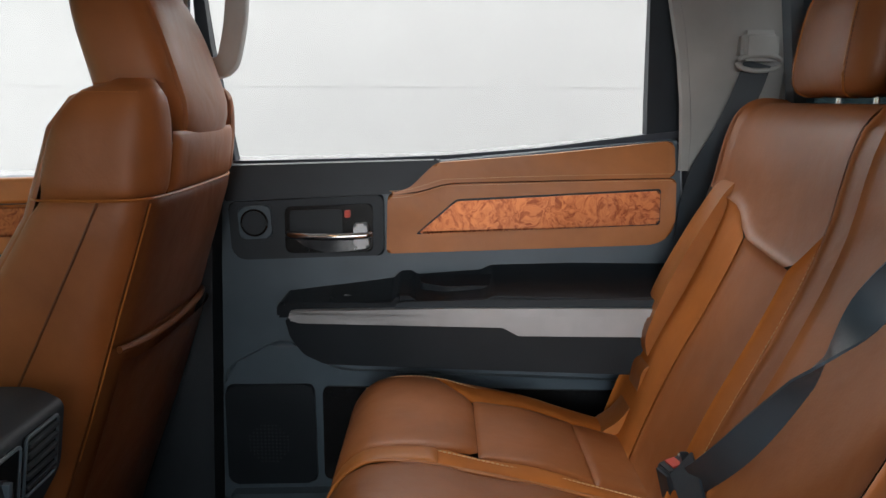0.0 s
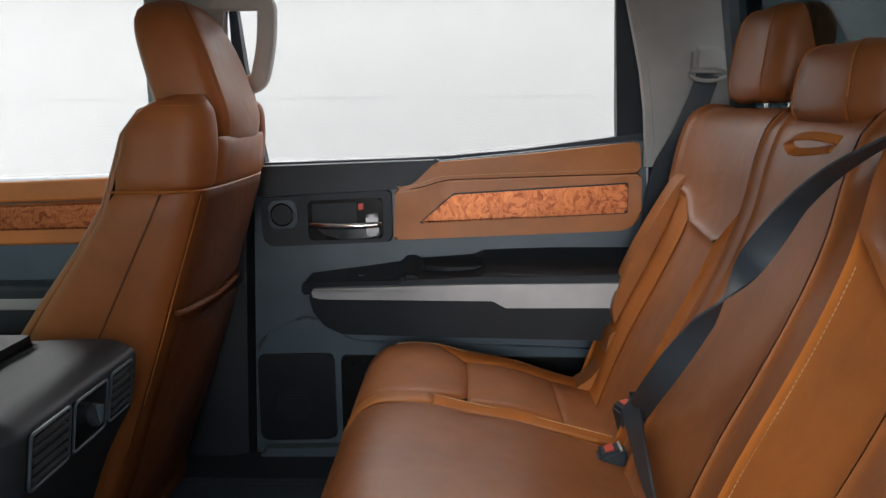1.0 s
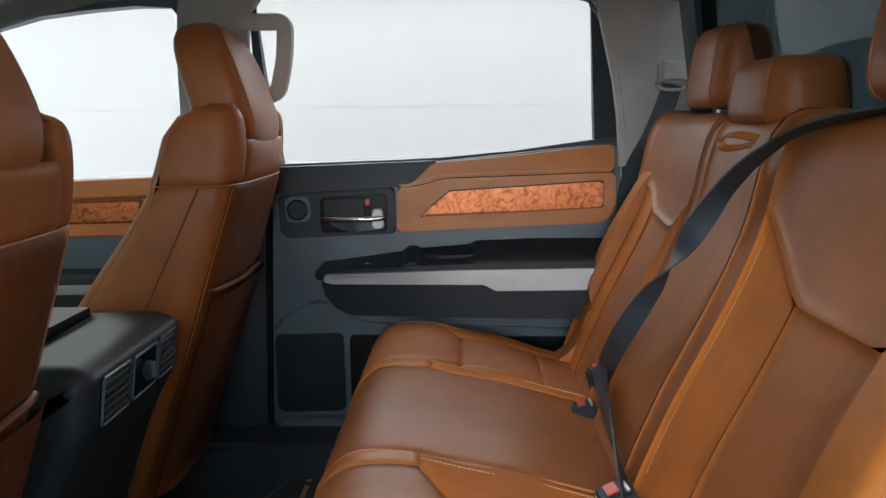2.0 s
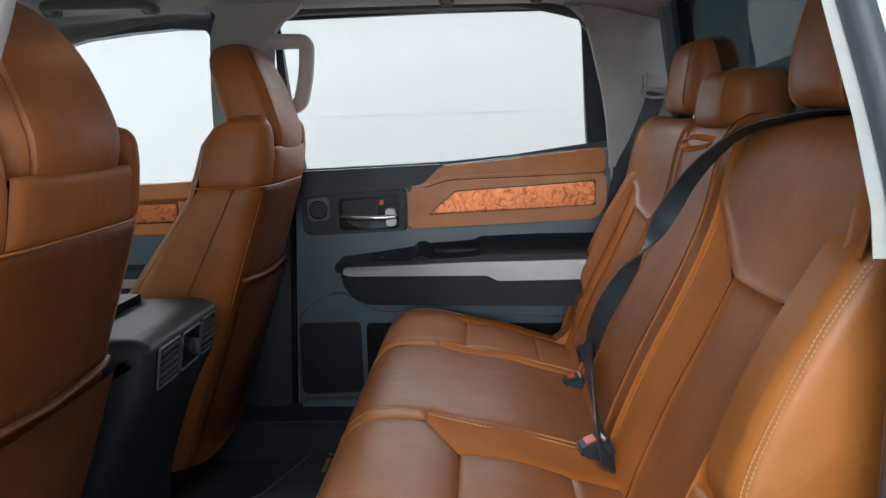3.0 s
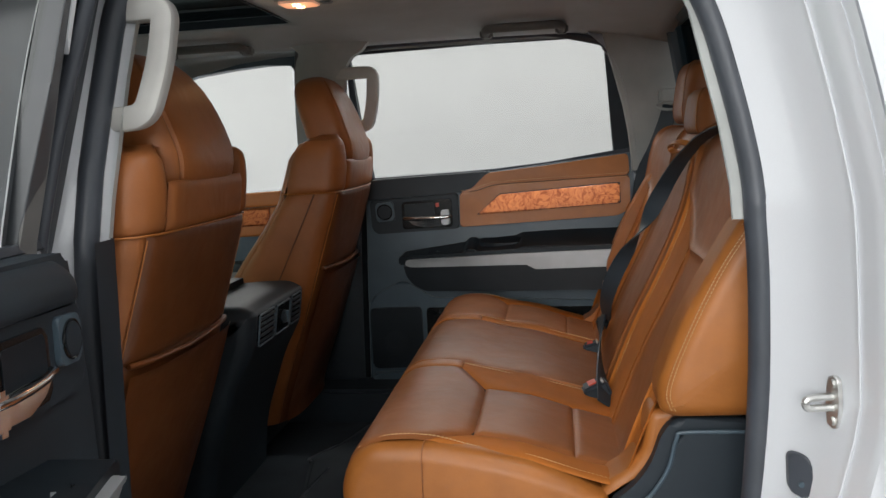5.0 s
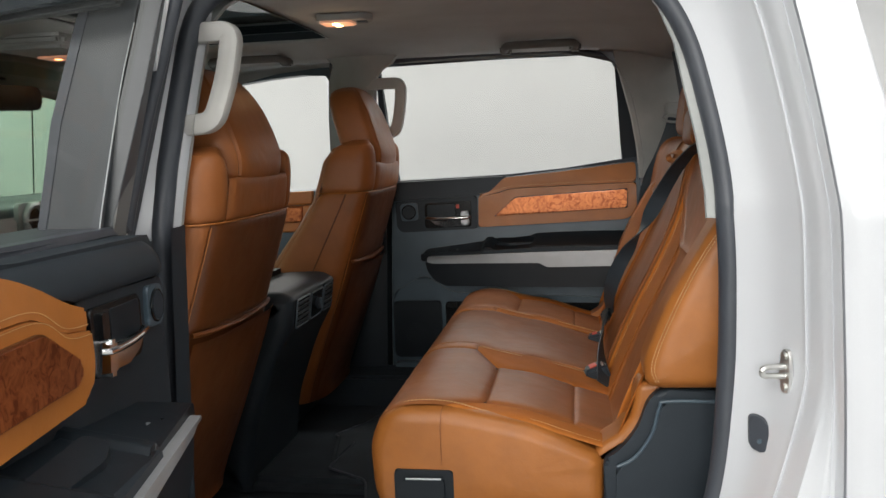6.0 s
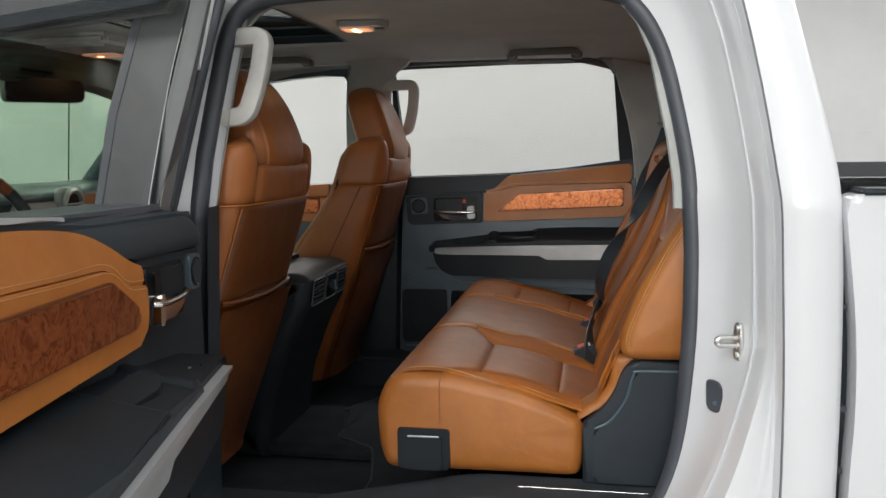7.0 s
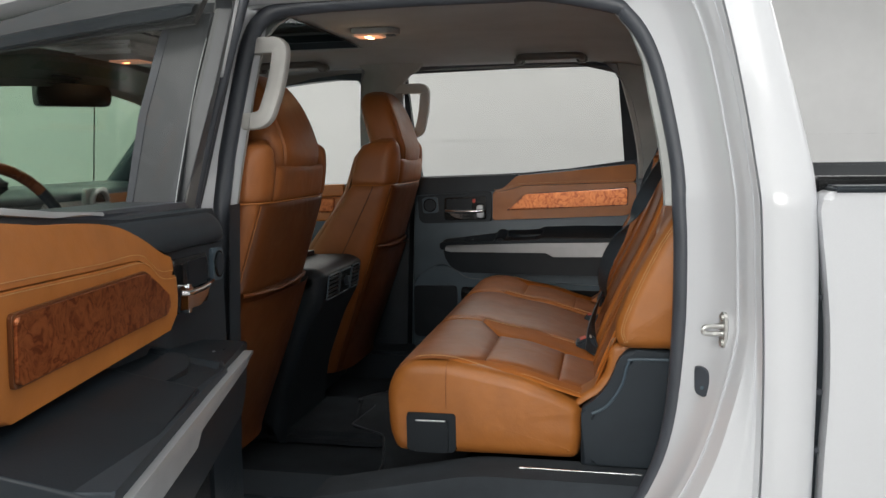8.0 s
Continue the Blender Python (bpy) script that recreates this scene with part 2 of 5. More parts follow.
def plate(poly, place, d0, d1, bevel=0.004, seg=3, both=False):
    """A slab with the outline poly (pairs), from depth d0 (back) to d1 (front), front edges rounded; place(a, b, d) gives the point."""
    bm = bmesh.new()
    back = [bm.verts.new((a, b, d0)) for a, b in poly]
    front = [bm.verts.new((a, b, d1)) for a, b in poly]
    n = len(poly)
    bm.faces.layers.int.new("slab")
    top = bm.faces.new(front)
    low = bm.faces.new(back[::-1])
    for i in range(n):
        bm.faces.new((back[i], back[(i + 1) % n], front[(i + 1) % n], front[i]))
    if bevel > 0:
        bmesh.ops.bevel(bm, geom=list(top.edges) + (list(low.edges) if both else []), offset=bevel, segments=seg, affect="EDGES", profile=0.5)
    bmesh.ops.triangulate(bm, faces=[f for f in bm.faces if len(f.verts) > 4])
    for v in bm.verts:
        v.co = place(*v.co)
    return bm


def round_poly(poly, r, k=4):
    """Round the corners of an outline."""
    out, n = [], len(poly)
    for i in range(n):
        p, a, b = Vector(poly[i]), Vector(poly[i - 1]), Vector(poly[(i + 1) % n])
        da, db = (a - p), (b - p)
        rr = min(r if not isinstance(r, (list, tuple)) else r[i], da.length * 0.48, db.length * 0.48)
        if rr < 1e-5:
            out.append(tuple(p))
            continue
        s, e = p + da.normalized() * rr, p + db.normalized() * rr
        for j in range(k + 1):
            t = j / k
            out.append(tuple((1 - t) ** 2 * s + 2 * t * (1 - t) * p + t * t * e))
    return out


def tube(pts, r, k=8, closed=False, flat=1.0, up=(0, 0, 1), caps=True, p=2.0):
    """A bar of round or flattened section along points."""
    bm = bmesh.new()
    P = [Vector(p) for p in pts]
    n, rings = len(P), []
    for i, o in enumerate(P):
        a, b = (P[i - 1], P[(i + 1) % n]) if closed else (P[max(i - 1, 0)], P[min(i + 1, n - 1)])
        t = (b - a).normalized()
        s = t.cross(Vector(up))
        s = s.normalized() if s.length > 1e-4 else t.orthogonal().normalized()
        w = s.cross(t).normalized()
        ring = []
        for j in range(k):
            c, q = math.cos(2 * math.pi * j / k), math.sin(2 * math.pi * j / k)
            f = r * (abs(c) ** p + abs(q) ** p) ** (-1 / p)
            ring.append(bm.verts.new(o + s * (f * c) + w * (f * flat * q)))
        rings.append(ring)
    for i in range(n if closed else n - 1):
        a, b = rings[i], rings[(i + 1) % n]
        for j in range(k):
            bm.faces.new((a[j], a[(j + 1) % k], b[(j + 1) % k], b[j]))
    if caps and not closed:
        bm.faces.new(rings[0][::-1])
        bm.faces.new(rings[-1])
    return bm


def strap(pts, width, across, thick=0.0016):
    """Flat webbing along points; across(i) is its sideways direction."""
    bm = bmesh.new()
    P = [Vector(p) for p in pts]
    rows = []
    for i, p in enumerate(P):
        t = (P[min(i + 1, len(P) - 1)] - P[max(i - 1, 0)]).normalized()
        s = Vector(across(i / (len(P) - 1)))
        s = (s - t * s.dot(t)).normalized()
        nn = s.cross(t).normalized()
        rows.append([bm.verts.new(p + s * (width / 2 * a) + nn * (thick * b)) for a, b in ((-1, -1), (-0.9, -1), (0.9, -1), (1, -1), (1, 1), (0.9, 1), (-0.9, 1), (-1, 1))])
    for a, b in zip(rows, rows[1:]):
        for j in range(8):
            bm.faces.new((a[j], a[(j + 1) % 8], b[(j + 1) % 8], b[j]))
    bm.faces.new(rows[0][::-1])
    bm.faces.new(rows[-1])
    return bm


def box(x0, x1, y0, y1, z0, z1, bevel=0.004, seg=2):
    bm = bmesh.new()
    bmesh.ops.create_cube(bm, size=1)
    for v in bm.verts:
        v.co = (lerp(x0, x1, v.co.x + 0.5), lerp(y0, y1, v.co.y + 0.5), lerp(z0, z1, v.co.z + 0.5))
    if bevel:
        bmesh.ops.bevel(bm, geom=list(bm.edges), offset=bevel, segments=seg, affect="EDGES")
    return bm


def disc(c, axis, r, h, k=24, bevel=0.002):
    """A round knob at c, along axis."""
    bm = bmesh.new()
    bmesh.ops.create_cone(bm, cap_ends=True, segments=k, radius1=r, radius2=r, depth=h)
    if bevel:
        bmesh.ops.bevel(bm, geom=[e for e in bm.edges if abs(e.verts[0].co.z - e.verts[1].co.z) < 1e-6], offset=bevel, segments=2, affect="EDGES")
    q = Vector(axis).to_track_quat("Z", "Y").to_matrix().to_4x4()
    bmesh.ops.transform(bm, matrix=Matrix.Translation(c) @ q, verts=bm.verts)
    return bm


def join(*bms):
    out = bmesh.new()
    for b in bms:
        me = bpy.data.meshes.new("tmp")
        b.to_mesh(me)
        b.free()
        out.from_mesh(me)
        bpy.data.meshes.remove(me)
    return out


def stitches(pts, step=0.007, length=0.0047, r=0.0011):
    """Thread dashes along a line of points."""
    bm = bmesh.new()
    P = [Vector(p) for p in pts]
    d, nxt = 0.0, 0.0
    for a, b in zip(P, P[1:]):
        L = (b - a).length
        t = (b - a) / max(L, 1e-9)
        s = t.orthogonal().normalized()
        w = t.cross(s)
        while nxt < d + L:
            o = a + t * (nxt - d)
            e = o + t * length
            ring = [[bm.verts.new(q + s * (r * x) + w * (r * y)) for x, y in ((1, 0), (0, 1), (-1, 0), (0, -1))] for q in (o, e)]
            for j in range(4):
                bm.faces.new((ring[0][j], ring[0][(j + 1) % 4], ring[1][(j + 1) % 4], ring[1][j]))
            nxt += step
        d += L
    return bm


# ---- booth ----
def slab(x0, x1, y0, y1, z0, z1):
    return box(x0, x1, y0, y1, z0, z1, 0)


setting("ground", slab(-5.2, 6.2, -8.6, 3.75, -0.1, 0.0), M_FLOOR, "smooth grey booth floor", "floor")
setting("wall_far", slab(-5.2, 6.2, 3.6, 3.75, 0, 3.6), M_WALL, "white photo booth wall", "wall")
setting("wall_near", slab(-5.2, 6.2, -8.75, -8.6, 0, 3.6), M_WALL, "white photo booth wall", "wall")
setting("wall_front", slab(-5.35, -5.2, -8.75, 3.75, 0, 3.6), M_WALL, "white photo booth wall", "wall")
setting("wall_rear", slab(6.2, 6.35, -8.75, 3.75, 0, 3.6), M_WALL, "white photo booth wall", "wall")
setting("ceiling", slab(-5.35, 6.35, -8.75, 3.75, 3.6, 3.7), M_WALL, "white photo booth ceiling", "ceiling")
setting("trim_seam", slab(-5.2, 6.2, 3.597, 3.6, 1.568, 1.5705), M_SEAM, "thin panel seam across the white wall", "wall")

# ---- cab shell ----
SEAL_Y = 0.765


def tumble(z):
    """How far the cab side leans in at height z."""
    return 0.27 * max(0.0, z - 1.40)


# rear edge of the door opening, door-gap line and cab corner, by height: z, x seal, x gap line, x cab rear corner
REAR = spline([(0.60, 0.655, 0.99, 1.085), (0.70, 0.755, 1.0, 1.087), (0.80, 0.822, 1.008, 1.088), (0.93, 0.862, 1.012, 1.090), (1.11, 0.877, 1.010, 1.090),
               (1.28, 0.879, 1.003, 1.086), (1.38, 0.874, 0.998, 1.080), (1.45, 0.870, 0.990, 1.074), (1.55, 0.853, 0.976, 1.055), (1.66, 0.826, 0.957, 1.030),
               (1.74, 0.785, 0.940, 1.012), (1.80, 0.722, 0.925, 0.998)], 4)


def cab_corner(side):
    bm = bmesh.new()
    sect = [(0.0, 0.012), (0.05, -0.002), (0.10, -0.007), (0.25, -0.018), (0.40, -0.033), (0.50, -0.048), (0.58, -0.064), (0.66, -0.084), (0.70, -0.094), (0.722, -0.0995), (0.733, -0.1055), (0.745, -0.1065), (0.756, -0.1045), (0.766, -0.107),
            (0.79, -0.115), (0.83, -0.132), (0.87, -0.145), (0.895, -0.149), (0.905, -0.155), (0.915, -0.157), (0.923, -0.155), (0.932, -0.158), (0.955, -0.170), (0.975, -0.176), (0.985, -0.172), (0.989, -0.158), (0.998, -0.158), (1.002, -0.174), (1.03, -0.181)]
    n = len(sect)

    def sweep(z, f):
        """Below the striker the step in the jamb runs forward to the sill."""
        if z >= 1.14 or f >= 0.93:
            return f
        c = 0.80 - 0.50 * ((1.14 - z) / 0.31) ** 0.95 if z > 0.83 else 0.30 - 0.9 * (0.83 - z)
        c = max(0.16, c)
        if f <= 0.70:
            return f * (c - 0.10) / 0.70
        if f <= 0.87:
            return c - 0.10 + (f - 0.70)
        return lerp(c + 0.07, 0.93, (f - 0.87) / 0.06)

    def place(i, j):
        z, xs, xb, xc = REAR[i]
        if j < n:
            f, dy = sect[j]
            f = sweep(z, f)
            x = lerp(xs, xb, f) if f <= 1 else xb + (f - 1) * 0.5
        else:
            k = j - n
            xc += 0.008
            f, dy = [(0.3, -0.184), (0.6, -0.186), (0.85, -0.184), (0.95, -0.178), (0.99, -0.168), (1.0, -0.15), (1.0, -0.06), (1.0, 0.03)][k]
            x = lerp(xb, xc, f)
        return Vector((x, side * (SEAL_Y - dy - tumble(z)), z))

    grid(bm, place, len(REAR) - 1, n + 7)
    return bm


FRONT = [(0.60, -0.074), (0.72, -0.069), (1.05, -0.058), (1.38, -0.044), (1.65, -0.019), (1.74, -0.003), (1.78, 0.020), (1.80, 0.056)]


def opening(side):
    """The line of the rubber seal round the rear door opening."""
    pts = []
    for z, x in FRONT:
        pts.append((x - 0.034, side * (SEAL_Y - tumble(z)), z))
    for k in range(1, 8):
        pts.append((lerp(0.035, 0.70, k / 8), side * (SEAL_Y - tumble(1.805)), 1.806 + 0.006 * math.sin(math.pi * k / 8)))
    for z, xs, xb, xc in REAR[::-1][2:]:
        pts.append((xs + (0.009 if side < 0 else 0.012), side * (SEAL_Y - tumble(z)), z))
    return pts


def b_pillar(side):
    """Painted pillar ahead of the opening, with its door gap."""
    bm = bmesh.new()
    rows = spline([(0.60, -0.112), (0.72, -0.107), (1.05, -0.096), (1.38, -0.082), (1.65, -0.057), (1.76, -0.041), (1.84, -0.024)], 4)
    sect = [(0.03, 0.03), (0.0, 0.005), (-0.012, -0.006), (-0.045, -0.012), (-0.062, -0.03), (-0.078, -0.075), (-0.10, -0.085), (-0.15, -0.085), (-0.15, 0.0)]

    def place(i, j):
        z, x = rows[i]
        dx, dy = sect[j]
        return Vector((x + dx, side * (SEAL_Y - dy - tumble(z)), z))

    grid(bm, place, len(rows) - 1, len(sect) - 1)
    return bm


for side, nm in ((-1, "near"), (1, "far")):
    setting("wall_cab_corner_" + nm, cab_corner(side), M_WHITE, "glossy white painted rear cab pillar and door jamb", "car body")
    setting("wall_b_pillar_" + nm, b_pillar(side), M_WHITE, "glossy white painted centre pillar", "car body")
    # sill and header
    sill = plate([(0.60, 0.705), (0.745, 0.705), (0.80, 0.66), (0.93, 0.62), (0.95, 0.45), (0.60, 0.45)], lambda a, b, d: Vector((d, side * a, b)), -1.6, 1.08, 0)
    setting("trim_sill_" + nm, sill, M_WHITE, "white painted door sill", "car body")
    head = bmesh.new()
    prof = [(0.60, 1.862), (0.64, 1.815), (0.655, 1.812), (0.68, 1.812), (0.72, 1.835), (0.775, 1.85), (0.785, 1.87), (0.74, 1.90), (0.60, 1.925), (0.44, 1.94)]
    grid(head, lambda i, j: Vector((lerp(-0.9, 1.01, i / 8), side * prof[j][0], prof[j][1] - (0.25 * max(0, -0.35 - lerp(-0.9, 1.01, i / 8)) ** 1.5 if j > 3 else 0))), 8, len(prof) - 1)
    setting("roof_rail_" + nm, head, M_WHITE, "white painted roof side", "car body")
    setting("trim_seal_" + nm, tube(smooth_line([(p[0], p[1] - side * (0.008 if side < 0 else -0.03), p[2]) for p in opening(side)], 3), 0.0185 if side < 0 else 0.012, 12, up=(0, 1, 0)), M_RUBBER, "black rubber door seal", "seal")

# floor pan and rear bulkhead
setting("floor", box(-1.3, 1.05, -0.72, 0.72, 0.56, 0.61, 0.01), M_CARPET, "black carpeted cab floor", "floor")
setting("wall_rear_cab", plate([(-0.80, 0.56), (0.80, 0.56), (0.80, 1.34), (-0.80, 1.34)], lambda a, b, d: Vector((d, a, b)), 1.045, 1.07, 0), M_BLACK, "dark rear cab wall behind the seat", "wall")
setting("window_rear", plate(round_poly([(-0.66, 1.335), (0.66, 1.335), (0.58, 1.80), (-0.58, 1.80)], 0.06), lambda a, b, d: Vector((1.075 + d - 0.20 * (b - 1.34), a, b)), 0, 0.006, 0), M_TINT, "dark tinted rear window", "window")
setting("trim_rear_window", join(*[tube([(1.06 - 0.20 * (b - 1.34), a, b) for a, b in ((-0.68 * s, 1.33), (-0.585 * s, 1.81))], 0.025, 8) for s in (1, -1)], tube([(0.972, -0.6, 1.815), (0.972, 0.6, 1.815)], 0.03, 8)), M_SLATE, "dark grey rear window surround", "window frame")


# headliner with a sunroof opening
def headliner():
    bm = bmesh.new()
    xs = [-0.93, -0.88, -0.78, -0.64, -0.60, -0.42, -0.26, -0.10, -0.06, 0.2, 0.45, 0.7, 0.85, 0.92, 0.965]
    ys = [-0.66, -0.63, -0.58, -0.50, -0.42, -0.40, -0.2, 0.0, 0.2, 0.40, 0.42, 0.50, 0.58, 0.63, 0.66]

    def h(x, y):
        z = 1.850 - 0.045 * (abs(y) / 0.66) ** 4 - 0.05 * max(0, (x - 0.6) / 0.36) ** 2 - 0.06 * max(0, (-0.6 - x) / 0.4) ** 2
        return z

    vs = {(i, j): bm.verts.new((x, y, h(x, y))) for i, x in enumerate(xs) for j, y in enumerate(ys)}
    for i in range(len(xs) - 1):
        for j in range(len(ys) - 1):
            if 4 <= i < 7 and 5 <= j < 9:
                continue
            bm.faces.new([vs[a, b] for a, b in ((i, j), (i + 1, j), (i + 1, j + 1), (i, j + 1))])
    return bm


hl = setting("ceiling_headliner", headliner(), M_HEAD, "grey cloth headliner with a sunroof opening", "ceiling")
hl.modifiers.new("thick", "SOLIDIFY").thickness = -0.012
rim = join(*[box(*b, 0.006) for b in ((-0.62, -0.085, -0.415, -0.400, 1.845, 1.875), (-0.62, -0.085, 0.400, 0.415, 1.845, 1.875), (-0.625, -0.605, -0.400, 0.400, 1.845, 1.875), (-0.098, -0.085, -0.400, 0.400, 1.845, 1.875))])
setting("trim_sunroof", rim, M_BLACK, "black sunroof surround", "sunroof")
setting("window_sunroof", slab(-0.63, -0.07, -0.42, 0.42, 1.876, 1.882), M_TINT, "dark tinted sunroof glass", "window")
setting("roof_panel", slab(-0.04, 1.0, -0.6, 0.6, 1.955, 1.965), M_WHITE, "white painted roof panel", "car body")


# cloth-covered edge of the headliner above the windows
def roof_edge(side):
    bm = bmesh.new()
    xs = [-1.0, -0.80, -0.66, -0.53, -0.39, -0.25, -0.12, 0.05, 0.4, 0.7, 0.86, 0.95]
    zl = [1.60, 1.665, 1.715, 1.750, 1.778, 1.791, 1.793, 1.792, 1.792, 1.791, 1.785, 1.775]

    def place(i, j):
        k = j / 5
        y = lerp(0.60, 0.688 + 0.22 * (1.80 - zl[i]), math.sin(k * math.pi / 2))
        top = 1.836 - 0.05 * max(0, (xs[i] - 0.6) / 0.36) ** 2 - 0.06 * max(0, (-0.6 - xs[i]) / 0.4) ** 2
        return Vector((xs[i], side * y, lerp(top, zl[i], 1 - math.cos(k * math.pi / 2))))

    grid(bm, place, len(xs) - 1, 5)
    bmesh.ops.solidify(bm, geom=bm.faces[:], thickness=0.004)
    return bm


setting("trim_roof_edge_far", roof_edge(1), M_HEAD, "grey cloth headliner edge above the windows", "roof trim")


# light trims of the pillars
def lower_edge(z):
    return along([(a, b) for a, b, *_ in REAR], z)[0]


def c_trim(side):
    bm = bmesh.new()
    zs = [1.375, 1.42, 1.5, 1.58, 1.66, 1.72, 1.77, 1.815, 1.84]

    def place(i, j):
        z = zs[i]
        deep = min(1.0, max(0.0, (1.80 - z) / 0.06)) if side > 0 else 0.0
        x0 = lower_edge(min(z, 1.80)) - (0.026 - 0.014 * min(1.0, max(0.0, (z - 1.58) / 0.2)) if side < 0 else 0.018) - (0.02 if z > 1.80 else 0)
        if side > 0 and z > 1.63:
            x0 = 0.815 - 0.285 * (z - 1.63)
        x, dy = [(x0, 0.004), (x0 + 0.004, 0.014 - 0.004 * deep), (lerp(x0, 1.03, 0.25), 0.012 - 0.010 * deep), (lerp(x0, 1.03, 0.6), 0.012 - 0.020 * deep), (1.03, 0.006 - 0.014 * deep), (1.045, 0.06)][j]
        return Vector((x - 0.05 * max(0, z - 1.7) * j / 5, side * (SEAL_Y - tumble(z) - dy), z))

    grid(bm, place, len(zs) - 1, 5)
    return bm


def b_trim(side, zs, out=0.0):
    bm = bmesh.new()
    wide = 1.0 if side < 0 else 0.80

    def place(i, j):
        z = zs[i]
        x0 = along(FRONT, min(z, 1.79))[0] + out
        x, dy = [(x0, -0.03 if z < 1.38 else 0.012), (x0 - 0.004, 0.030), (x0 - 0.04, 0.044), (x0 - 0.14 * wide, 0.044), (x0 - 0.205 * wide, 0.030), (x0 - 0.215 * wide, -0.02)][j]
        flare = 0.045 * (max(0.0, z - 1.74) / 0.075) ** 2
        return Vector((x + (flare if j < 2 else -flare if j > 3 else 0), side * (SEAL_Y - tumble(z) - dy), z))

    grid(bm, place, len(zs) - 1, 5)
    return bm


for side, nm in ((-1, "near"), (1, "far")):
    setting("trim_c_pillar_" + nm, c_trim(side), M_GREY, "light grey plastic rear pillar trim", "pillar trim")
    setting("trim_b_pillar_" + nm, b_trim(side, [1.38, 1.44, 1.5, 1.56, 1.62, 1.68, 1.74, 1.77, 1.79, 1.805, 1.816], 0.0 if side < 0 else -0.016), M_GREY, "light grey plastic centre pillar trim", "pillar trim")
    setting("trim_b_pillar_lower_" + nm, b_trim(side, [0.60, 0.7, 0.8, 0.9, 1.0, 1.1, 1.2, 1.3, 1.379], 0.002 if side < 0 else 0.03), M_BLACK, "black plastic lower centre pillar trim", "pillar trim")
    lip = smooth_line([(x - 0.058, side * (SEAL_Y - 0.004 - tumble(z)), z) for z, x in FRONT[:-2]], 4)
    setting("trim_seal_lip_" + nm, tube(lip, 0.0035 if side < 0 else 0.0105, 8, up=(0, 1, 0)), M_COVER, "grey outer lip of the door seal", "seal")
    setting("trim_scuff_" + nm, box(-0.3, 1.0, *sorted((side * 0.592, side * 0.752)), 0.58, 0.716, 0.012, 3), M_BLACK, "black plastic sill scuff plate", "sill")

# ---- rear bench ----
CUSH = spline([(0.03, 0.285, 0.800), (0.10, 0.258, 0.862), (0.17, 0.247, 0.925), (0.22, 0.258, 0.975), (0.27, 0.290, 1.010), (0.33, 0.335, 1.022), (0.40, 0.402, 1.020), (0.465, 0.466, 1.002),
               (0.55, 0.552, 0.988), (0.64, 0.640, 0.960), (0.72, 0.720, 0.938), (0.80, 0.800, 0.925)], 6)
BACK = spline([(0.0, 0.715, 0.935), (0.07, 0.738, 1.00), (0.17, 0.778, 1.095), (0.28, 0.828, 1.195), (0.37, 0.866, 1.278), (0.45, 0.893, 1.352), (0.53, 0.910, 1.430), (0.585, 0.929, 1.480), (0.625, 0.962, 1.502), (0.68, 1.010, 1.498)], 6)


def S_cush(u, v):
    x, z = along(CUSH, u)
    return (x, v, z)


def S_back(u, v):
    x, z = along(BACK, u)
    return (x, -v, z)


SEAT = thing("rear_bench_seat", (0.5, 0, 0.61), "brown and tan leather three-place rear bench with cream stitching", "seat")


def poly_fn(rows):
    return lambda v: along(rows, v)[0]


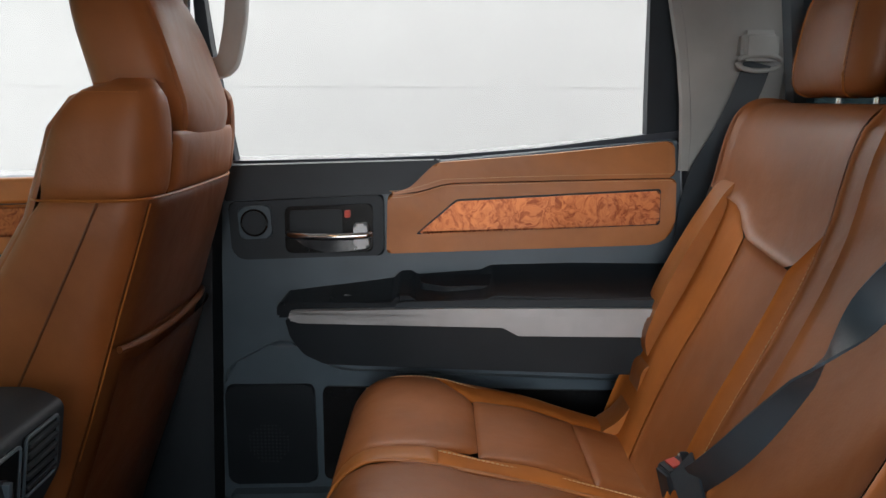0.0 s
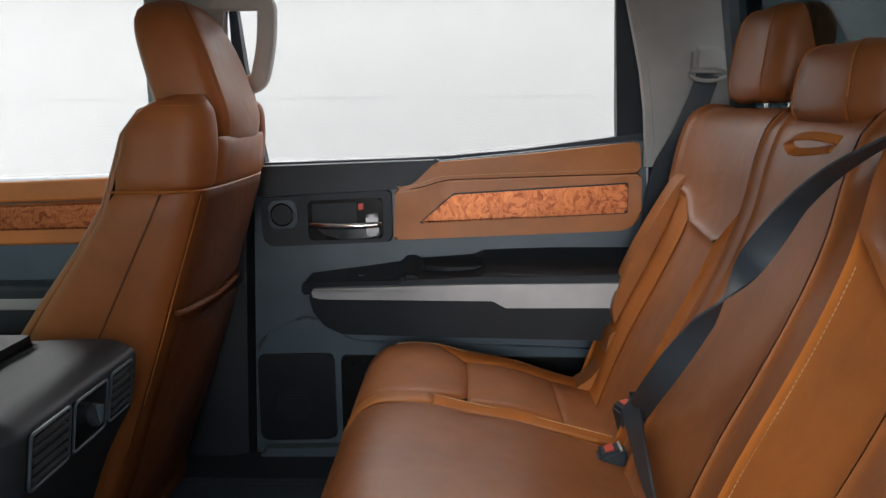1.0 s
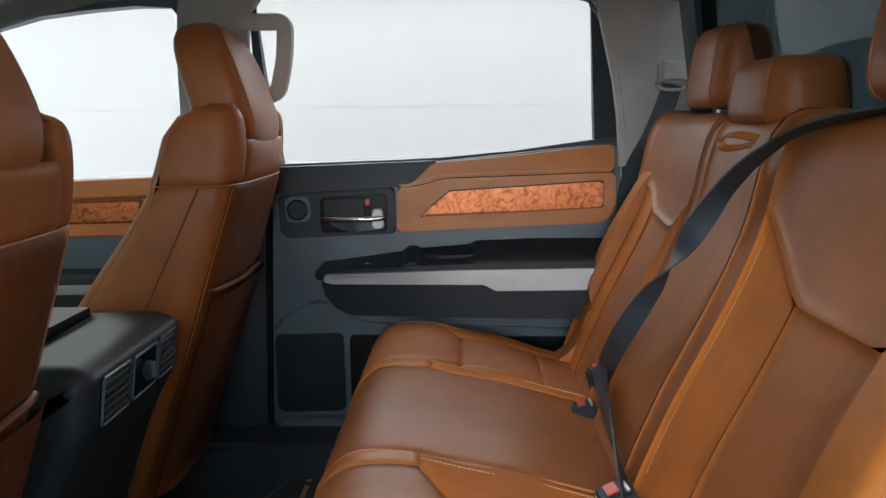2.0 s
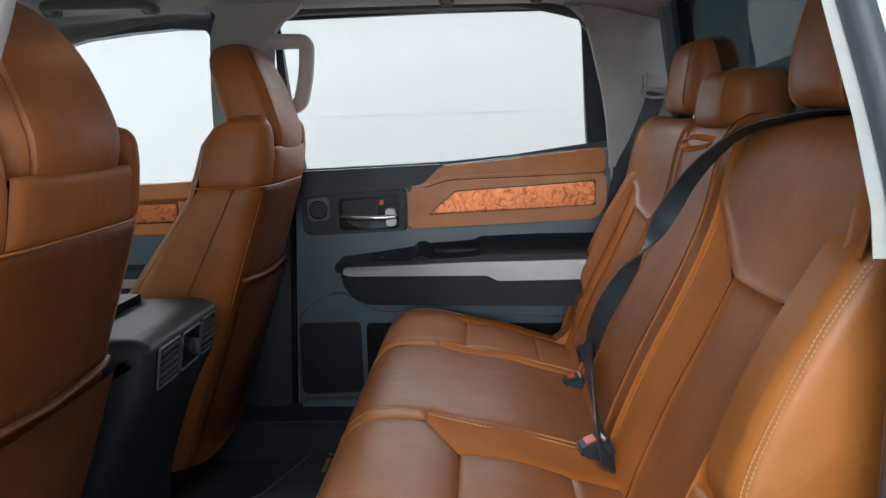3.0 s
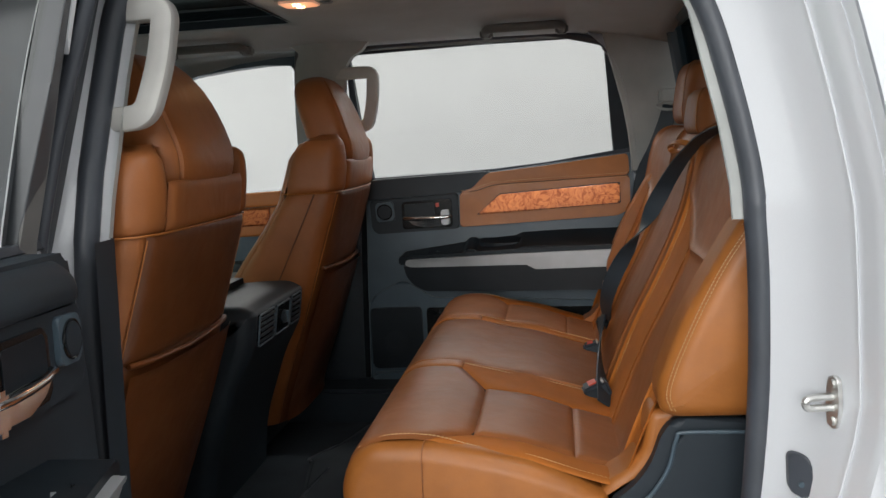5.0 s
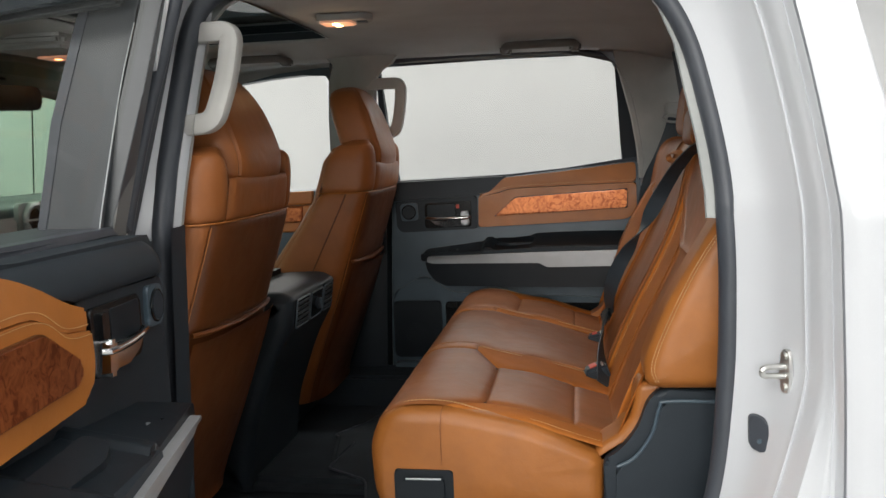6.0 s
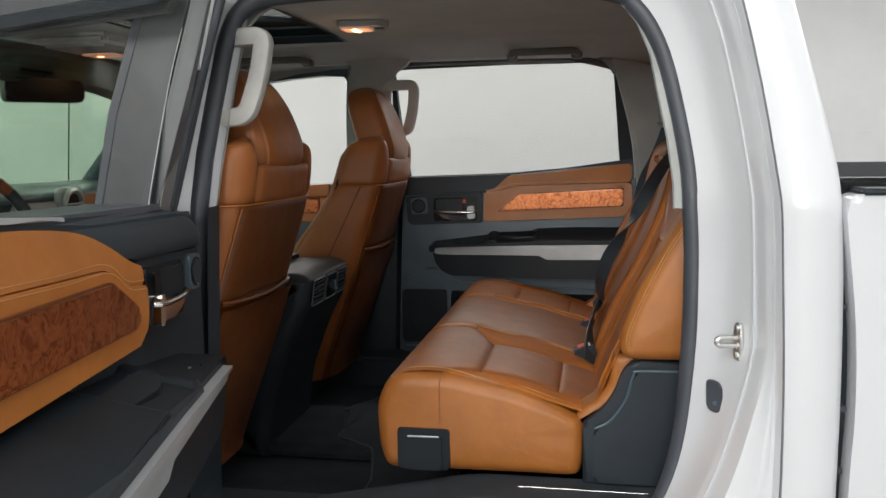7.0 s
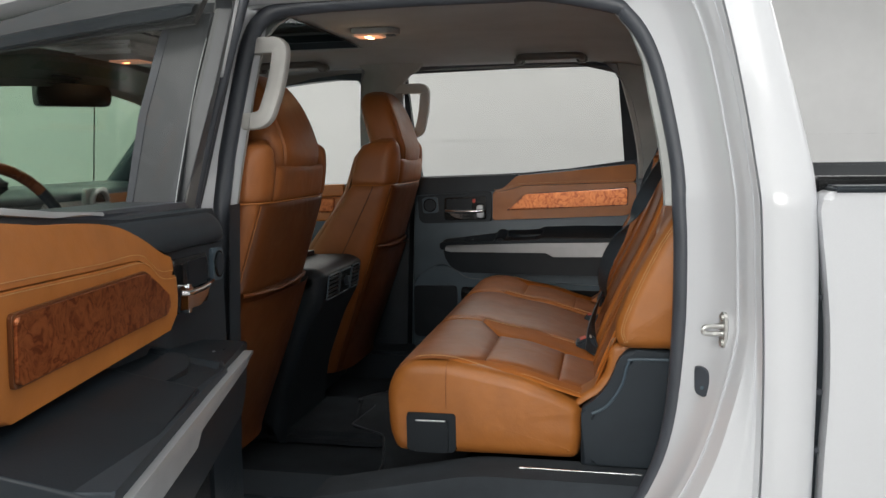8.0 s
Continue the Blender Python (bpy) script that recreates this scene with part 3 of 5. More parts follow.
def bench_side(s, c_in, c_out, edge_in, edge_out, back):
    """Panels of one outer place. s: -1 near, +1 far; v values are given as distances out from the middle."""
    def pan(name, S, u0, u1, a, b, mat, flip, puff=0.006, edge=0.022, label=""):
        lo, hi = sorted((s * a, s * b))
        if flip:
            lo, hi = -hi, -lo
        sg = -s if flip else s
        g0 = (lambda v: u0(sg * v)) if callable(u0) else u0
        g1 = (lambda v: u1(sg * v)) if callable(u1) else u1
        return part(name, padded(S, g0, g1, lo, hi, puff, edge, 22, 18), mat, SEAT, label)

    strip = edge_in + 0.045
    pan("edge_strip", S_cush, 0.03, 0.405, edge_in, strip, M_TAN, False, 0.005, 0.016)
    front = poly_fn([(edge_in, 0.405), (strip, 0.405), (max(c_in, strip + 0.02), 0.465), (c_out, 0.465), (edge_out, 0.392)])
    pan("front_pad", S_cush, 0.03, front, strip, edge_out, M_DARK, False, 0.007, 0.028)
    pan("seat_insert", S_cush, 0.465, 0.638, c_in, c_out, M_DARK, False, 0.006, 0.016)
    pan("rear_pad", S_cush, 0.638, 0.80, c_in, c_out, M_DARK, False, 0.006, 0.016)
    pan("inner_bolster", S_cush, front, 0.80, edge_in, c_in, M_SUEDE, False, 0.007, 0.024, "tan suede-like side strip")
    pan("outer_bolster", S_cush, front, 0.80, c_out, edge_out, M_SUEDE, False, 0.007, 0.024, "tan suede-like side strip")
    # backrest
    e0, e1, f0, f1, e2 = back
    low = poly_fn([(e1, 0.470), (f0, 0.368), (f1, 0.370), (e2, 0.452)] if s < 0 else [(e1, 0.440), (f0, 0.378), (f1, 0.394), (f1 + 0.065, 0.436), (e2, 0.452)])
    pan("upper_pad", S_back, low, 0.68, e1, e2, M_DARK, True, 0.007, 0.022)
    pan("back_insert", S_back, 0.0, low, f0, f1, M_DARK, True, 0.005, 0.020)
    pan("inner_bolster", S_back, 0.0, low, e1, f0, M_SUEDE, True, 0.007, 0.026, "tan suede-like side strip")
    pan("outer_bolster", S_back, 0.0, low, f1, e2, M_SUEDE, True, 0.007, 0.026, "tan suede-like side strip")
    pan("edge_strip", S_back, 0.0, 0.68, e0, e1, M_DARK, True, 0.006, 0.016)
    pan("shoulder_edge", S_back, 0.452, 0.68, e2, edge_out + 0.042, M_DARK, True, 0.008, 0.018)


bench_side(-1, 0.290, 0.545, 0.145, 0.615, (0.085, 0.150, 0.335, 0.535, 0.612))
bench_side(1, 0.320, 0.545, 0.270, 0.615, (0.158, 0.212, 0.262, 0.438, 0.640))
part("middle_pad", padded(S_cush, 0.03, 0.80, -0.145, 0.27, 0.008, 0.045, 26, 20), M_DARK, SEAT)
part("middle_back", padded(S_back, 0.0, 0.68, -0.158, 0.085, 0.008, 0.045, 26, 20), M_DARK, SEAT)


def fold(x, z):
    """Slack creases towards the rear end of the cushion side."""
    return 0.0022 * math.exp(-((x - 0.655) / 0.045) ** 2) * math.sin(95 * z + 40 * x)


for s in (-1, 1):
    cs = round_poly([(0.268, 0.80), (0.250, 0.85), (0.246, 0.94), (0.262, 0.985), (0.300, 1.014), (0.40, 1.016), (0.47, 1.004), (0.56, 0.985), (0.63, 0.958), (0.69, 0.928), (0.692, 0.86), (0.685, 0.805)], 0.02, 3)
    part("cushion_side", puffed(cs, lambda a, b, d: Vector((a, s * (d + fold(a, b) * (d > 0.61)), b - 0.003)), 0.590, 0.640, 0.030, 7, 0.004), M_SIDE, SEAT, "smooth tan vinyl cushion side")
    bs = round_poly([(0.790, 1.060), (0.766, 1.068), (0.760, 1.105), (0.793, 1.195), (0.824, 1.256), (0.858, 1.316), (0.898, 1.382), (1.02, 1.395), (1.02, 1.064)], [0.02, 0.03, 0.05, 0.05, 0.05, 0.05, 0.05, 0.01, 0.01], 5)
    part("back_bolster", puffed(bs, lambda a, b, d: Vector((a, s * d, b)), 0.57, 0.664, 0.034, 7, 0.006), M_SIDE, SEAT, "smooth tan vinyl backrest side bolster")
    sk = round_poly([(0.655, 0.90), (0.685, 0.944), (0.715, 0.962), (0.742, 1.000), (0.752, 1.060), (0.80, 1.07), (0.80, 0.90)], 0.015, 4)
    part("bite_skirt", puffed(sk, lambda a, b, d: Vector((a, s * d, b)), 0.54, 0.618, 0.014, 4), M_SIDE, SEAT, "tan leather fold between cushion and backrest")
# hidden core that the panels are stuffed over
core = plate([(0.28, 0.83), (0.27, 0.93), (0.31, 0.99), (0.46, 0.98), (0.64, 0.94), (0.80, 0.90), (0.92, 1.35), (0.96, 1.47), (1.03, 1.47), (1.03, 0.805), (0.30, 0.805)], lambda a, b, d: Vector((a, d, b)), -0.585, 0.585, 0)
part("core", core, M_BELLY, SEAT)
part("pedestal", box(0.42, 1.03, -0.40, 0.40, 0.61, 0.806, 0.01), M_BELLY, SEAT, "black seat base")


def headrest(name, yc, w, z0, z1, depth, x0, lean, bulge=3.2):
    """A stuffed headrest on two chrome posts."""
    t = thing(name, (x0 + depth / 2, yc, z0 - 0.03), "", "headrest", "headrests of the rear bench")
    bm = bmesh.new()
    rows, k = 18, 40

    def place(i, j):
        a = 0.5 - 0.5 * math.cos(math.pi * i / rows)
        z = lerp(z0, z1, a)
        e = max(0.0, 1 - abs(2 * a - 1) ** bulge) ** (1 / bulge)
        wd = w / 2 * (0.62 + 0.38 * e) * lerp(1.0, 0.90, a)
        dp = depth / 2 * (0.32 + 0.68 * e) * lerp(1.0, 0.88, a)
        th = 2 * math.pi * j / k
        c, s2 = math.cos(th), math.sin(th)
        r = (abs(c) ** 3.2 + abs(s2) ** 3.2) ** (-1 / 3.2)
        return Vector((x0 + depth / 2 + lean * a + dp * r * c, yc + wd * r * s2, z))

    vs = [[bm.verts.new(place(i, j)) for j in range(k)] for i in range(rows + 1)]
    for i in range(rows):
        for j in range(k):
            bm.faces.new((vs[i][j], vs[i][(j + 1) % k], vs[i + 1][(j + 1) % k], vs[i + 1][j]))
    for ring, zz in ((vs[0], -0.002), (vs[-1], 0.003)):
        m = bm.verts.new(sum((v.co for v in ring), Vector()) / k + Vector((0, 0, zz)))
        for j in range(k):
            bm.faces.new((ring[j], ring[(j + 1) % k], m))
    part("pad", bm, M_DARK, t)
    for s in (-1, 1):
        part("post", tube([(x0 + depth / 2 + 0.01, yc + s * 0.055, z0 - 0.05), (x0 + depth / 2 + 0.01, yc + s * 0.055, z0 + 0.03)], 0.006, 10), M_CHROME, t, "chrome post")
        part("collar", box(x0 + depth / 2 - 0.008, x0 + depth / 2 + 0.028, yc + s * 0.055 - 0.016, yc + s * 0.055 + 0.016, z0 - 0.03, z0 - 0.012, 0.004), M_BLACK, t, "black plastic collar")
    # seam piping down the front
    for q in (-4, 4):
        line = [place(i, k // 2 + q) for i in range(0, rows + 1)]
        part("piping", tube(line, 0.0022, 6), M_TAN, t, "raised seam")
        part("stitching", stitches([p + Vector((-0.001, 0.006 * (1 if q < 0 else -1), 0)) for p in line[2:-2]], 0.006, 0.004, 0.0006), M_SHELL, t)
    return t


tagged(headrest("headrest", 0.425, 0.250, 1.512, 1.674, 0.132, 0.940, 0.016, 3.6), "upright brown leather outer headrest above the backrest")
tagged(headrest("headrest", -0.405, 0.255, 1.512, 1.676, 0.138, 0.918, 0.018), "upright brown leather outer headrest above the backrest")
tagged(headrest("headrest", 0.06, 0.256, 1.482, 1.588, 0.150, 0.916, 0.004, 3.8), "low brown leather middle headrest, pushed down")


# ---- rear doors ----
def shoulder(pt):
    """Rounded soft pad below the window of the open door, cut off in a slant by the leather."""
    bm = bmesh.new()
    sect = spline([(0.0, -0.010), (0.005, 0.006), (0.03, 0.013), (0.12, 0.0175), (0.30, 0.0195), (0.50, 0.0185), (0.68, 0.014), (0.84, 0.005), (0.95, -0.010), (1.0, -0.032)], 4)
    slant = spline([(0.0, 0.312), (0.10, 0.336), (0.22, 0.366), (0.45, 0.404), (0.70, 0.442), (0.88, 0.474), (1.0, 0.51)], 6)
    n = 24

    def place(i, j):
        f, d = sect[j]
        u = i / n
        a = -0.004 + u * (along(slant, f)[0] + 0.004)
        end = max(0.0, 1 - (a + 0.004) / 0.05)
        b0, b1 = 1.3165 + 0.036 * max(0.0, a), 1.381 + 0.029 * max(0.0, a)
        b1 -= 0.022 * end ** 2
        return pt(a, lerp(b0, b1, f), d - 0.022 * end ** 2.5)

    grid(bm, place, n, len(sect) - 1)
    return bm


def rear_door(side, name, label, turn=0.0, hinge=(0, 0)):
    t = thing(name, (hinge[0], hinge[1], 0.66) if turn else (0.4, side * 0.80, 0.66), label, "car door")
    if turn:
        t.rotation_euler = (0, 0, radians(turn))
    pt = lambda a, b, d: Vector((a, side * (0.755 - d + 1.5 * max(0.0, b - 1.30) ** 2), b))
    up = lambda a, b, d: Vector((a, side * (0.812 - 0.28 * (b - 1.42) - d), b))
    P = lambda nm, poly, d0, d1, mat, bev=0.004, lab="", par=None, f=pt: part(nm, plate(poly, f, d0, d1, bev), mat, par or t, lab)
    R = round_poly
    P("shell", R([(-0.075, 0.64), (-0.075, 1.385), (0.40, 1.395), (0.90, 1.44), (0.915, 1.2), (0.90, 0.95), (0.84, 0.78), (0.76, 0.64)], 0.02), -0.19, -0.055, M_WHITE, 0.006, "white painted outer door skin")
    # Charcoal replaces slate on the open door: its shade is put into the colour.
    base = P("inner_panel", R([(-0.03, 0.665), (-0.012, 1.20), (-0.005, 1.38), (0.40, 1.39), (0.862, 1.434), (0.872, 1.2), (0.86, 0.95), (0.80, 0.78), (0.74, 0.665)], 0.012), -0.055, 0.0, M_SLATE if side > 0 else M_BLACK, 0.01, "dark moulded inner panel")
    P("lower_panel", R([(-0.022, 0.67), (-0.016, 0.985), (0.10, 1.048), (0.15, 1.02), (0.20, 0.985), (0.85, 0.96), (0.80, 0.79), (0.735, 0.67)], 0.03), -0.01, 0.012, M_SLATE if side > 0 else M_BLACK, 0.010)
    if side > 0:
        P("belt_trim", R([(0.0, 1.382), (0.41, 1.394), (0.392, 1.380), (0.347, 1.340), (0.31, 1.331), (0.0, 1.316)], 0.006), -0.03, 0.016, M_BLACK, 0.012)
    else:
        part("belt_trim", shoulder(pt), M_BLACK, t, "soft rounded black door shoulder")
    P("handle_plate", R([(0.005, 1.313), (0.300, 1.329), (0.300, 1.213), (0.03, 1.203), (0.01, 1.215)], 0.012), -0.02, 0.007, M_BLACK, 0.004)
    # leather-covered upper part
    if side > 0:
        P("upper_leather", R([(0.309, 1.331), (0.350, 1.343), (0.398, 1.389), (0.60, 1.405), (0.847, 1.431), (0.848, 1.364), (0.432, 1.353), (0.412, 1.350), (0.365, 1.336)], 0.012), -0.02, 0.020, M_TAN, 0.005, "tan leather door top")
        P("lower_leather", R([(0.306, 1.219), (0.309, 1.329), (0.365, 1.334), (0.412, 1.348), (0.432, 1.351), (0.848, 1.362), (0.849, 1.262), (0.815, 1.238)], [0.008, 0.008, 0.012, 0.012, 0.012, 0.008, 0.035, 0.03]), -0.02, 0.024, M_TAN, 0.006, "tan leather door insert")
        line = [(0.312, 1.337), (0.352, 1.341), (0.405, 1.357), (0.435, 1.360), (0.64, 1.367), (0.84, 1.371)]
        P("wood_border", R([(0.3612, 1.2568), (0.4372, 1.3226), (0.8187, 1.3436), (0.8187, 1.2764)], 0.006), 0.0, 0.028, M_BELLY, 0.001, "dark recessed border")
        w = P("wood_trim", R([(0.366, 1.259), (0.438, 1.320), (0.816, 1.341), (0.816, 1.279)], 0.006), 0.0, 0.034, M_WOOD, 0.0065, "glossy burl wood inlay")
    else:
        P("leather_base", R([(0.306, 1.25), (0.309, 1.318), (0.36, 1.334), (0.47, 1.380), (0.84, 1.41), (0.84, 1.25)], 0.004), -0.02, 0.0185, M_TAN, 0.002, "tan leather fold")
        P("upper_leather", R([(0.306, 1.320), (0.350, 1.334), (0.410, 1.364), (0.470, 1.386), (0.545, 1.398), (0.66, 1.405), (0.847, 1.428), (0.848, 1.350), (0.551, 1.338), (0.43, 1.334), (0.371, 1.303), (0.306, 1.294)], [0.004, 0.02, 0.04, 0.04, 0.04, 0.02, 0.004, 0.004, 0.02, 0.02, 0.02, 0.004]), -0.02, 0.020, M_TAN, 0.006, "tan leather door top")
        P("lower_leather", R([(0.318, 1.208), (0.300, 1.250), (0.305, 1.292), (0.371, 1.301), (0.43, 1.332), (0.551, 1.336), (0.848, 1.348), (0.849, 1.250), (0.815, 1.206)], [0.02, 0.02, 0.004, 0.02, 0.02, 0.02, 0.004, 0.035, 0.03]), -0.02, 0.024, M_TAN, 0.007, "tan leather door insert")
        line = [(0.306, 1.300), (0.365, 1.308), (0.428, 1.340), (0.55, 1.344), (0.70, 1.351), (0.84, 1.357)]
        P("wood_border", R([(0.3525, 1.237), (0.3465, 1.2645), (0.431, 1.317), (0.778, 1.322), (0.785, 1.2415)], 0.008), 0.0, 0.028, M_SHELL, 0.001, "dark recessed border")
        w = P("wood_trim", R([(0.356, 1.240), (0.350, 1.264), (0.432, 1.314), (0.775, 1.319), (0.782, 1.245)], 0.008), 0.0, 0.032, M_WOOD, 0.004, "glossy burl wood inlay")
    part("stitching", stitches(smooth_line([pt(a, b, 0.0205) for a, b in line], 8), 0.006, 0.004, 0.0006), M_THREAD, t)
    part("stitching", stitches(smooth_line([pt(a, b - 0.012, 0.0245) for a, b in line], 8), 0.006, 0.004, 0.0006), M_THREAD, t)
    # release handle
    z = P("handle_bezel", R([(0.113, 1.217), (0.113, 1.306), (0.280, 1.313), (0.280, 1.220)], 0.012), 0.0, 0.012, M_GLOSSY, 0.004, "black handle bezel")
    P("handle_recess", R([(0.123, 1.252), (0.123, 1.299), (0.222, 1.302), (0.222, 1.254)], 0.006), 0.004, 0.0135, M_BELLY, 0.002, "", z)
    part("lever", tube([pt(a, b, d) for a, b, d in ((0.121, 1.254, 0.016), (0.128, 1.254, 0.024), (0.16, 1.252, 0.028), (0.20, 1.252, 0.030), (0.24, 1.253, 0.030), (0.268, 1.255, 0.028), (0.274, 1.256, 0.020))], 0.0075 if side > 0 else 0.0048, 12, flat=1.0), M_CHROME, z, "chrome door lever")
    P("lever_post", R([(0.246, 1.228), (0.244, 1.276), (0.270, 1.278), (0.274, 1.230)] if side > 0 else [(0.250, 1.220), (0.246, 1.268), (0.268, 1.270), (0.274, 1.222)], 0.006), 0.010, 0.030, M_SILVER if side > 0 else M_CHROME, 0.008, "chrome lever end", z)
    P("lever_blade", R([(0.150, 1.232), (0.130, 1.250), (0.262, 1.254), (0.262, 1.226), (0.19, 1.220)], 0.006), 0.010, 0.022, M_CHROME, 0.006, "chrome lever blade", z)
    P("lock_flag", R([(0.227, 1.286), (0.227, 1.300), (0.238, 1.301), (0.238, 1.287)] if side > 0 else [(0.238, 1.262), (0.238, 1.302), (0.258, 1.303), (0.258, 1.262)], 0.002), 0.008, 0.018, M_RED if side > 0 else M_GLOSSY, 0.002, "lock flag", z)
    # tweeter
    tw = P("tweeter_plate", R([(0.028, 1.243), (0.024, 1.305), (0.086, 1.310), (0.090, 1.247)], 0.012), 0.0, 0.014, M_SLATE, 0.004)
    part("tweeter", disc(pt(0.056, 1.276, 0.013), (0, -side, 0), 0.0235, 0.010), M_BLACK, tw, "round black speaker cover")
    part("tweeter_ring", tube([pt(0.056 + 0.0245 * math.cos(k * math.pi / 12), 1.276 + 0.0245 * math.sin(k * math.pi / 12), 0.0155) for k in range(24)], 0.002, 6, True), M_GLOSSY, tw)
    # the armrest stands out further towards the rear
    def arm(a, b, d):
        g = 0.11 * (a - 0.10)
        return pt(a, b + 0.16 * g, d + (g if d > 0.02 else 0.0))
    def arm_top(a, b, d):
        """The armrest's upper side falls towards its outer edge."""
        p = arm(a, b, d)
        e = max(0.0, 0.735 - abs(p.y))
        return p - Vector((0, 0, 0.30 * e * min(1.0, max(0.0, (b - 1.132) / 0.03))))
    # armrest: padded top, silver strip, dark belly
    top = [(0.106, 1.108), (0.106, 1.130), (0.116, 1.142), (0.20, 1.151), (0.318, 1.164), (0.332, 1.177), (0.352, 1.178), (0.365, 1.170), (0.485, 1.176), (0.505, 1.185), (0.66, 1.188), (0.868, 1.186), (0.868, 1.138)]
    a = P("armrest", R(top, 0.004), -0.01, 0.077, M_BELLY, 0.012, "black padded armrest", None, arm_top)
    P("armrest_cap", R([(0.338, 1.152), (0.340, 1.170), (0.485, 1.174), (0.505, 1.183), (0.866, 1.184), (0.866, 1.163)], 0.004), 0.0, 0.080, M_BELLY, 0.012, "", a, arm_top)
    P("armrest_lip", R([(0.322, 1.126), (0.332, 1.142), (0.50, 1.149), (0.866, 1.153), (0.866, 1.132)], 0.003), 0.0, 0.0835, M_BLACK, 0.006, "charcoal lip below the armrest pad", a, arm)
    P("strip_ridge", R([(0.136, 1.119), (0.140, 1.1245), (0.45, 1.1345), (0.866, 1.1395), (0.866, 1.1245), (0.45, 1.1205)], 0.002), 0.0, 0.094, M_SILVER, 0.007, "raised ridge of the silver strip", a, arm)
    P("silver_strip", R([(0.128, 1.106), (0.132, 1.123), (0.45, 1.133), (0.866, 1.138), (0.866, 1.086), (0.548, 1.083), (0.520, 1.098), (0.150, 1.100)], 0.004), 0.0, 0.085, M_SILVER, 0.007, "satin silver strip", a, arm)
    # The deep black also carries the shade of the downward face.
    P("belly", R([(0.120, 1.110), (0.866, 1.112), (0.866, 1.012), (0.45, 1.016), (0.195, 1.020), (0.155, 1.038), (0.130, 1.070)], 0.008), -0.01, 0.078, M_BELLY, 0.016, "black armrest belly, deepened for its underside shade", a, arm)
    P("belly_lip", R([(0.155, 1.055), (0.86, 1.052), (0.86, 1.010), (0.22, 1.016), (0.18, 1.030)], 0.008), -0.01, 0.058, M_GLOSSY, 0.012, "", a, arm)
    # switch and pull cup on the armrest top
    part("switch_plate", box(0.20, 0.27, *sorted((side * 0.735, side * 0.685)), 1.130, 1.1435, 0.003), M_GLOSSY, a)
    part("window_switch", box(0.226, 0.25, *sorted((side * 0.724, side * 0.694)), 1.140, 1.1465, 0.003), M_SILVER, a, "silver window switch")
    cup = plate(round_poly([(0.37, 0.722), (0.37, 0.690), (0.42, 0.676), (0.56, 0.684), (0.57, 0.722)], 0.012), lambda u, v, d: Vector((u, side * v, 1.182 - 0.30 * (0.735 - v) + d)), -0.02, 0.004, 0.002)
    part("pull_cup", cup, M_BELLY, a, "dark pull recess")
    # speaker and pocket
    g = P("speaker_grille", R([(-0.013, 0.748), (-0.013, 0.955), (0.162, 0.957), (0.165, 0.752)], 0.018), 0.0, 0.022, M_BELLY, 0.005, "black speaker grille")
    holes = bmesh.new()
    for i in range(-7, 8):
        for j in range(-7, 8):
            if i * i + j * j < 30:
                b = disc(pt(0.07 + i * 0.0075, 0.835 + j * 0.0075, 0.0216), (0, -side, 0), 0.0019, 0.002, 6, 0)
                me = bpy.data.meshes.new("tmp")
                b.to_mesh(me)
                b.free()
                holes.from_mesh(me)
                bpy.data.meshes.remove(me)
    tagged(part("grille_dots", holes, M_BLACK, g), kind="stuff")
    # Flat black plate stands in for the shade inside the pocket.
    P("door_pocket", R([(0.178, 0.758), (0.178, 0.953), (0.80, 0.945), (0.76, 0.80), (0.72, 0.758)], 0.015), 0.0, 0.019, M_GLOSSY, 0.003, "door pocket, flat black for its inner shade")
    P("pocket_lip", R([(-0.01, 0.705), (-0.01, 0.735), (0.20, 0.740), (0.70, 0.745), (0.70, 0.705)], 0.012), 0.0, 0.040, M_SLATE, 0.012)
    if side < 0:
        P("belt_moulding", [(-0.075, 1.378), (-0.075, 1.392), (0.40, 1.402), (0.90, 1.447), (0.90, 1.433), (0.40, 1.388)], -0.193, -0.05, M_RUBBER, 0.003, "black rubber belt moulding")
        P("top_strip", [(0.47, 1.403), (0.60, 1.409), (0.88, 1.438), (0.88, 1.450), (0.60, 1.417), (0.47, 1.405)], -0.03, 0.006, M_SILVER, 0.004, "bright strip along the door top")
        P("frame_flange", [(-0.050, 1.640), (-0.038, 1.660), (-0.026, 1.80), (-0.042, 1.80)], -0.01, 0.002, M_WHITE, 0.001, "white painted frame flange", None, up)
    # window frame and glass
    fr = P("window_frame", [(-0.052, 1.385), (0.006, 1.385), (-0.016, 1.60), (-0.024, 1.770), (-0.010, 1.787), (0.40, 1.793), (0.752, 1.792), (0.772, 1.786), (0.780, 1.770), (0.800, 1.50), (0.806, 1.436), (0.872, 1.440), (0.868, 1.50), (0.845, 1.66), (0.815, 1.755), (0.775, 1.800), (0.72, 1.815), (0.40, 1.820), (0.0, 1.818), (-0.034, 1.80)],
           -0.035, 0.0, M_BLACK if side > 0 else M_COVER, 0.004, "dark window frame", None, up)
    P("glass_run", [(0.0, 1.386), (0.30, 1.394), (0.42, 1.399), (0.60, 1.414), (0.806, 1.441), (0.885, 1.450), (0.885, 1.424), (0.806, 1.424), (0.60, 1.398), (0.42, 1.384), (0.30, 1.379), (0.0, 1.372)], -0.03, 0.003, M_RUBBER, 0.001, "black window wiper seal", None, up)
    gl = P("window_pane", [(-0.01, 1.36), (0.82, 1.40), (0.79, 1.79), (-0.03, 1.79)], -0.028, -0.024, M_GLASS, 0, "clear window glass", None, up)
    gl.visible_shadow = False
    return t


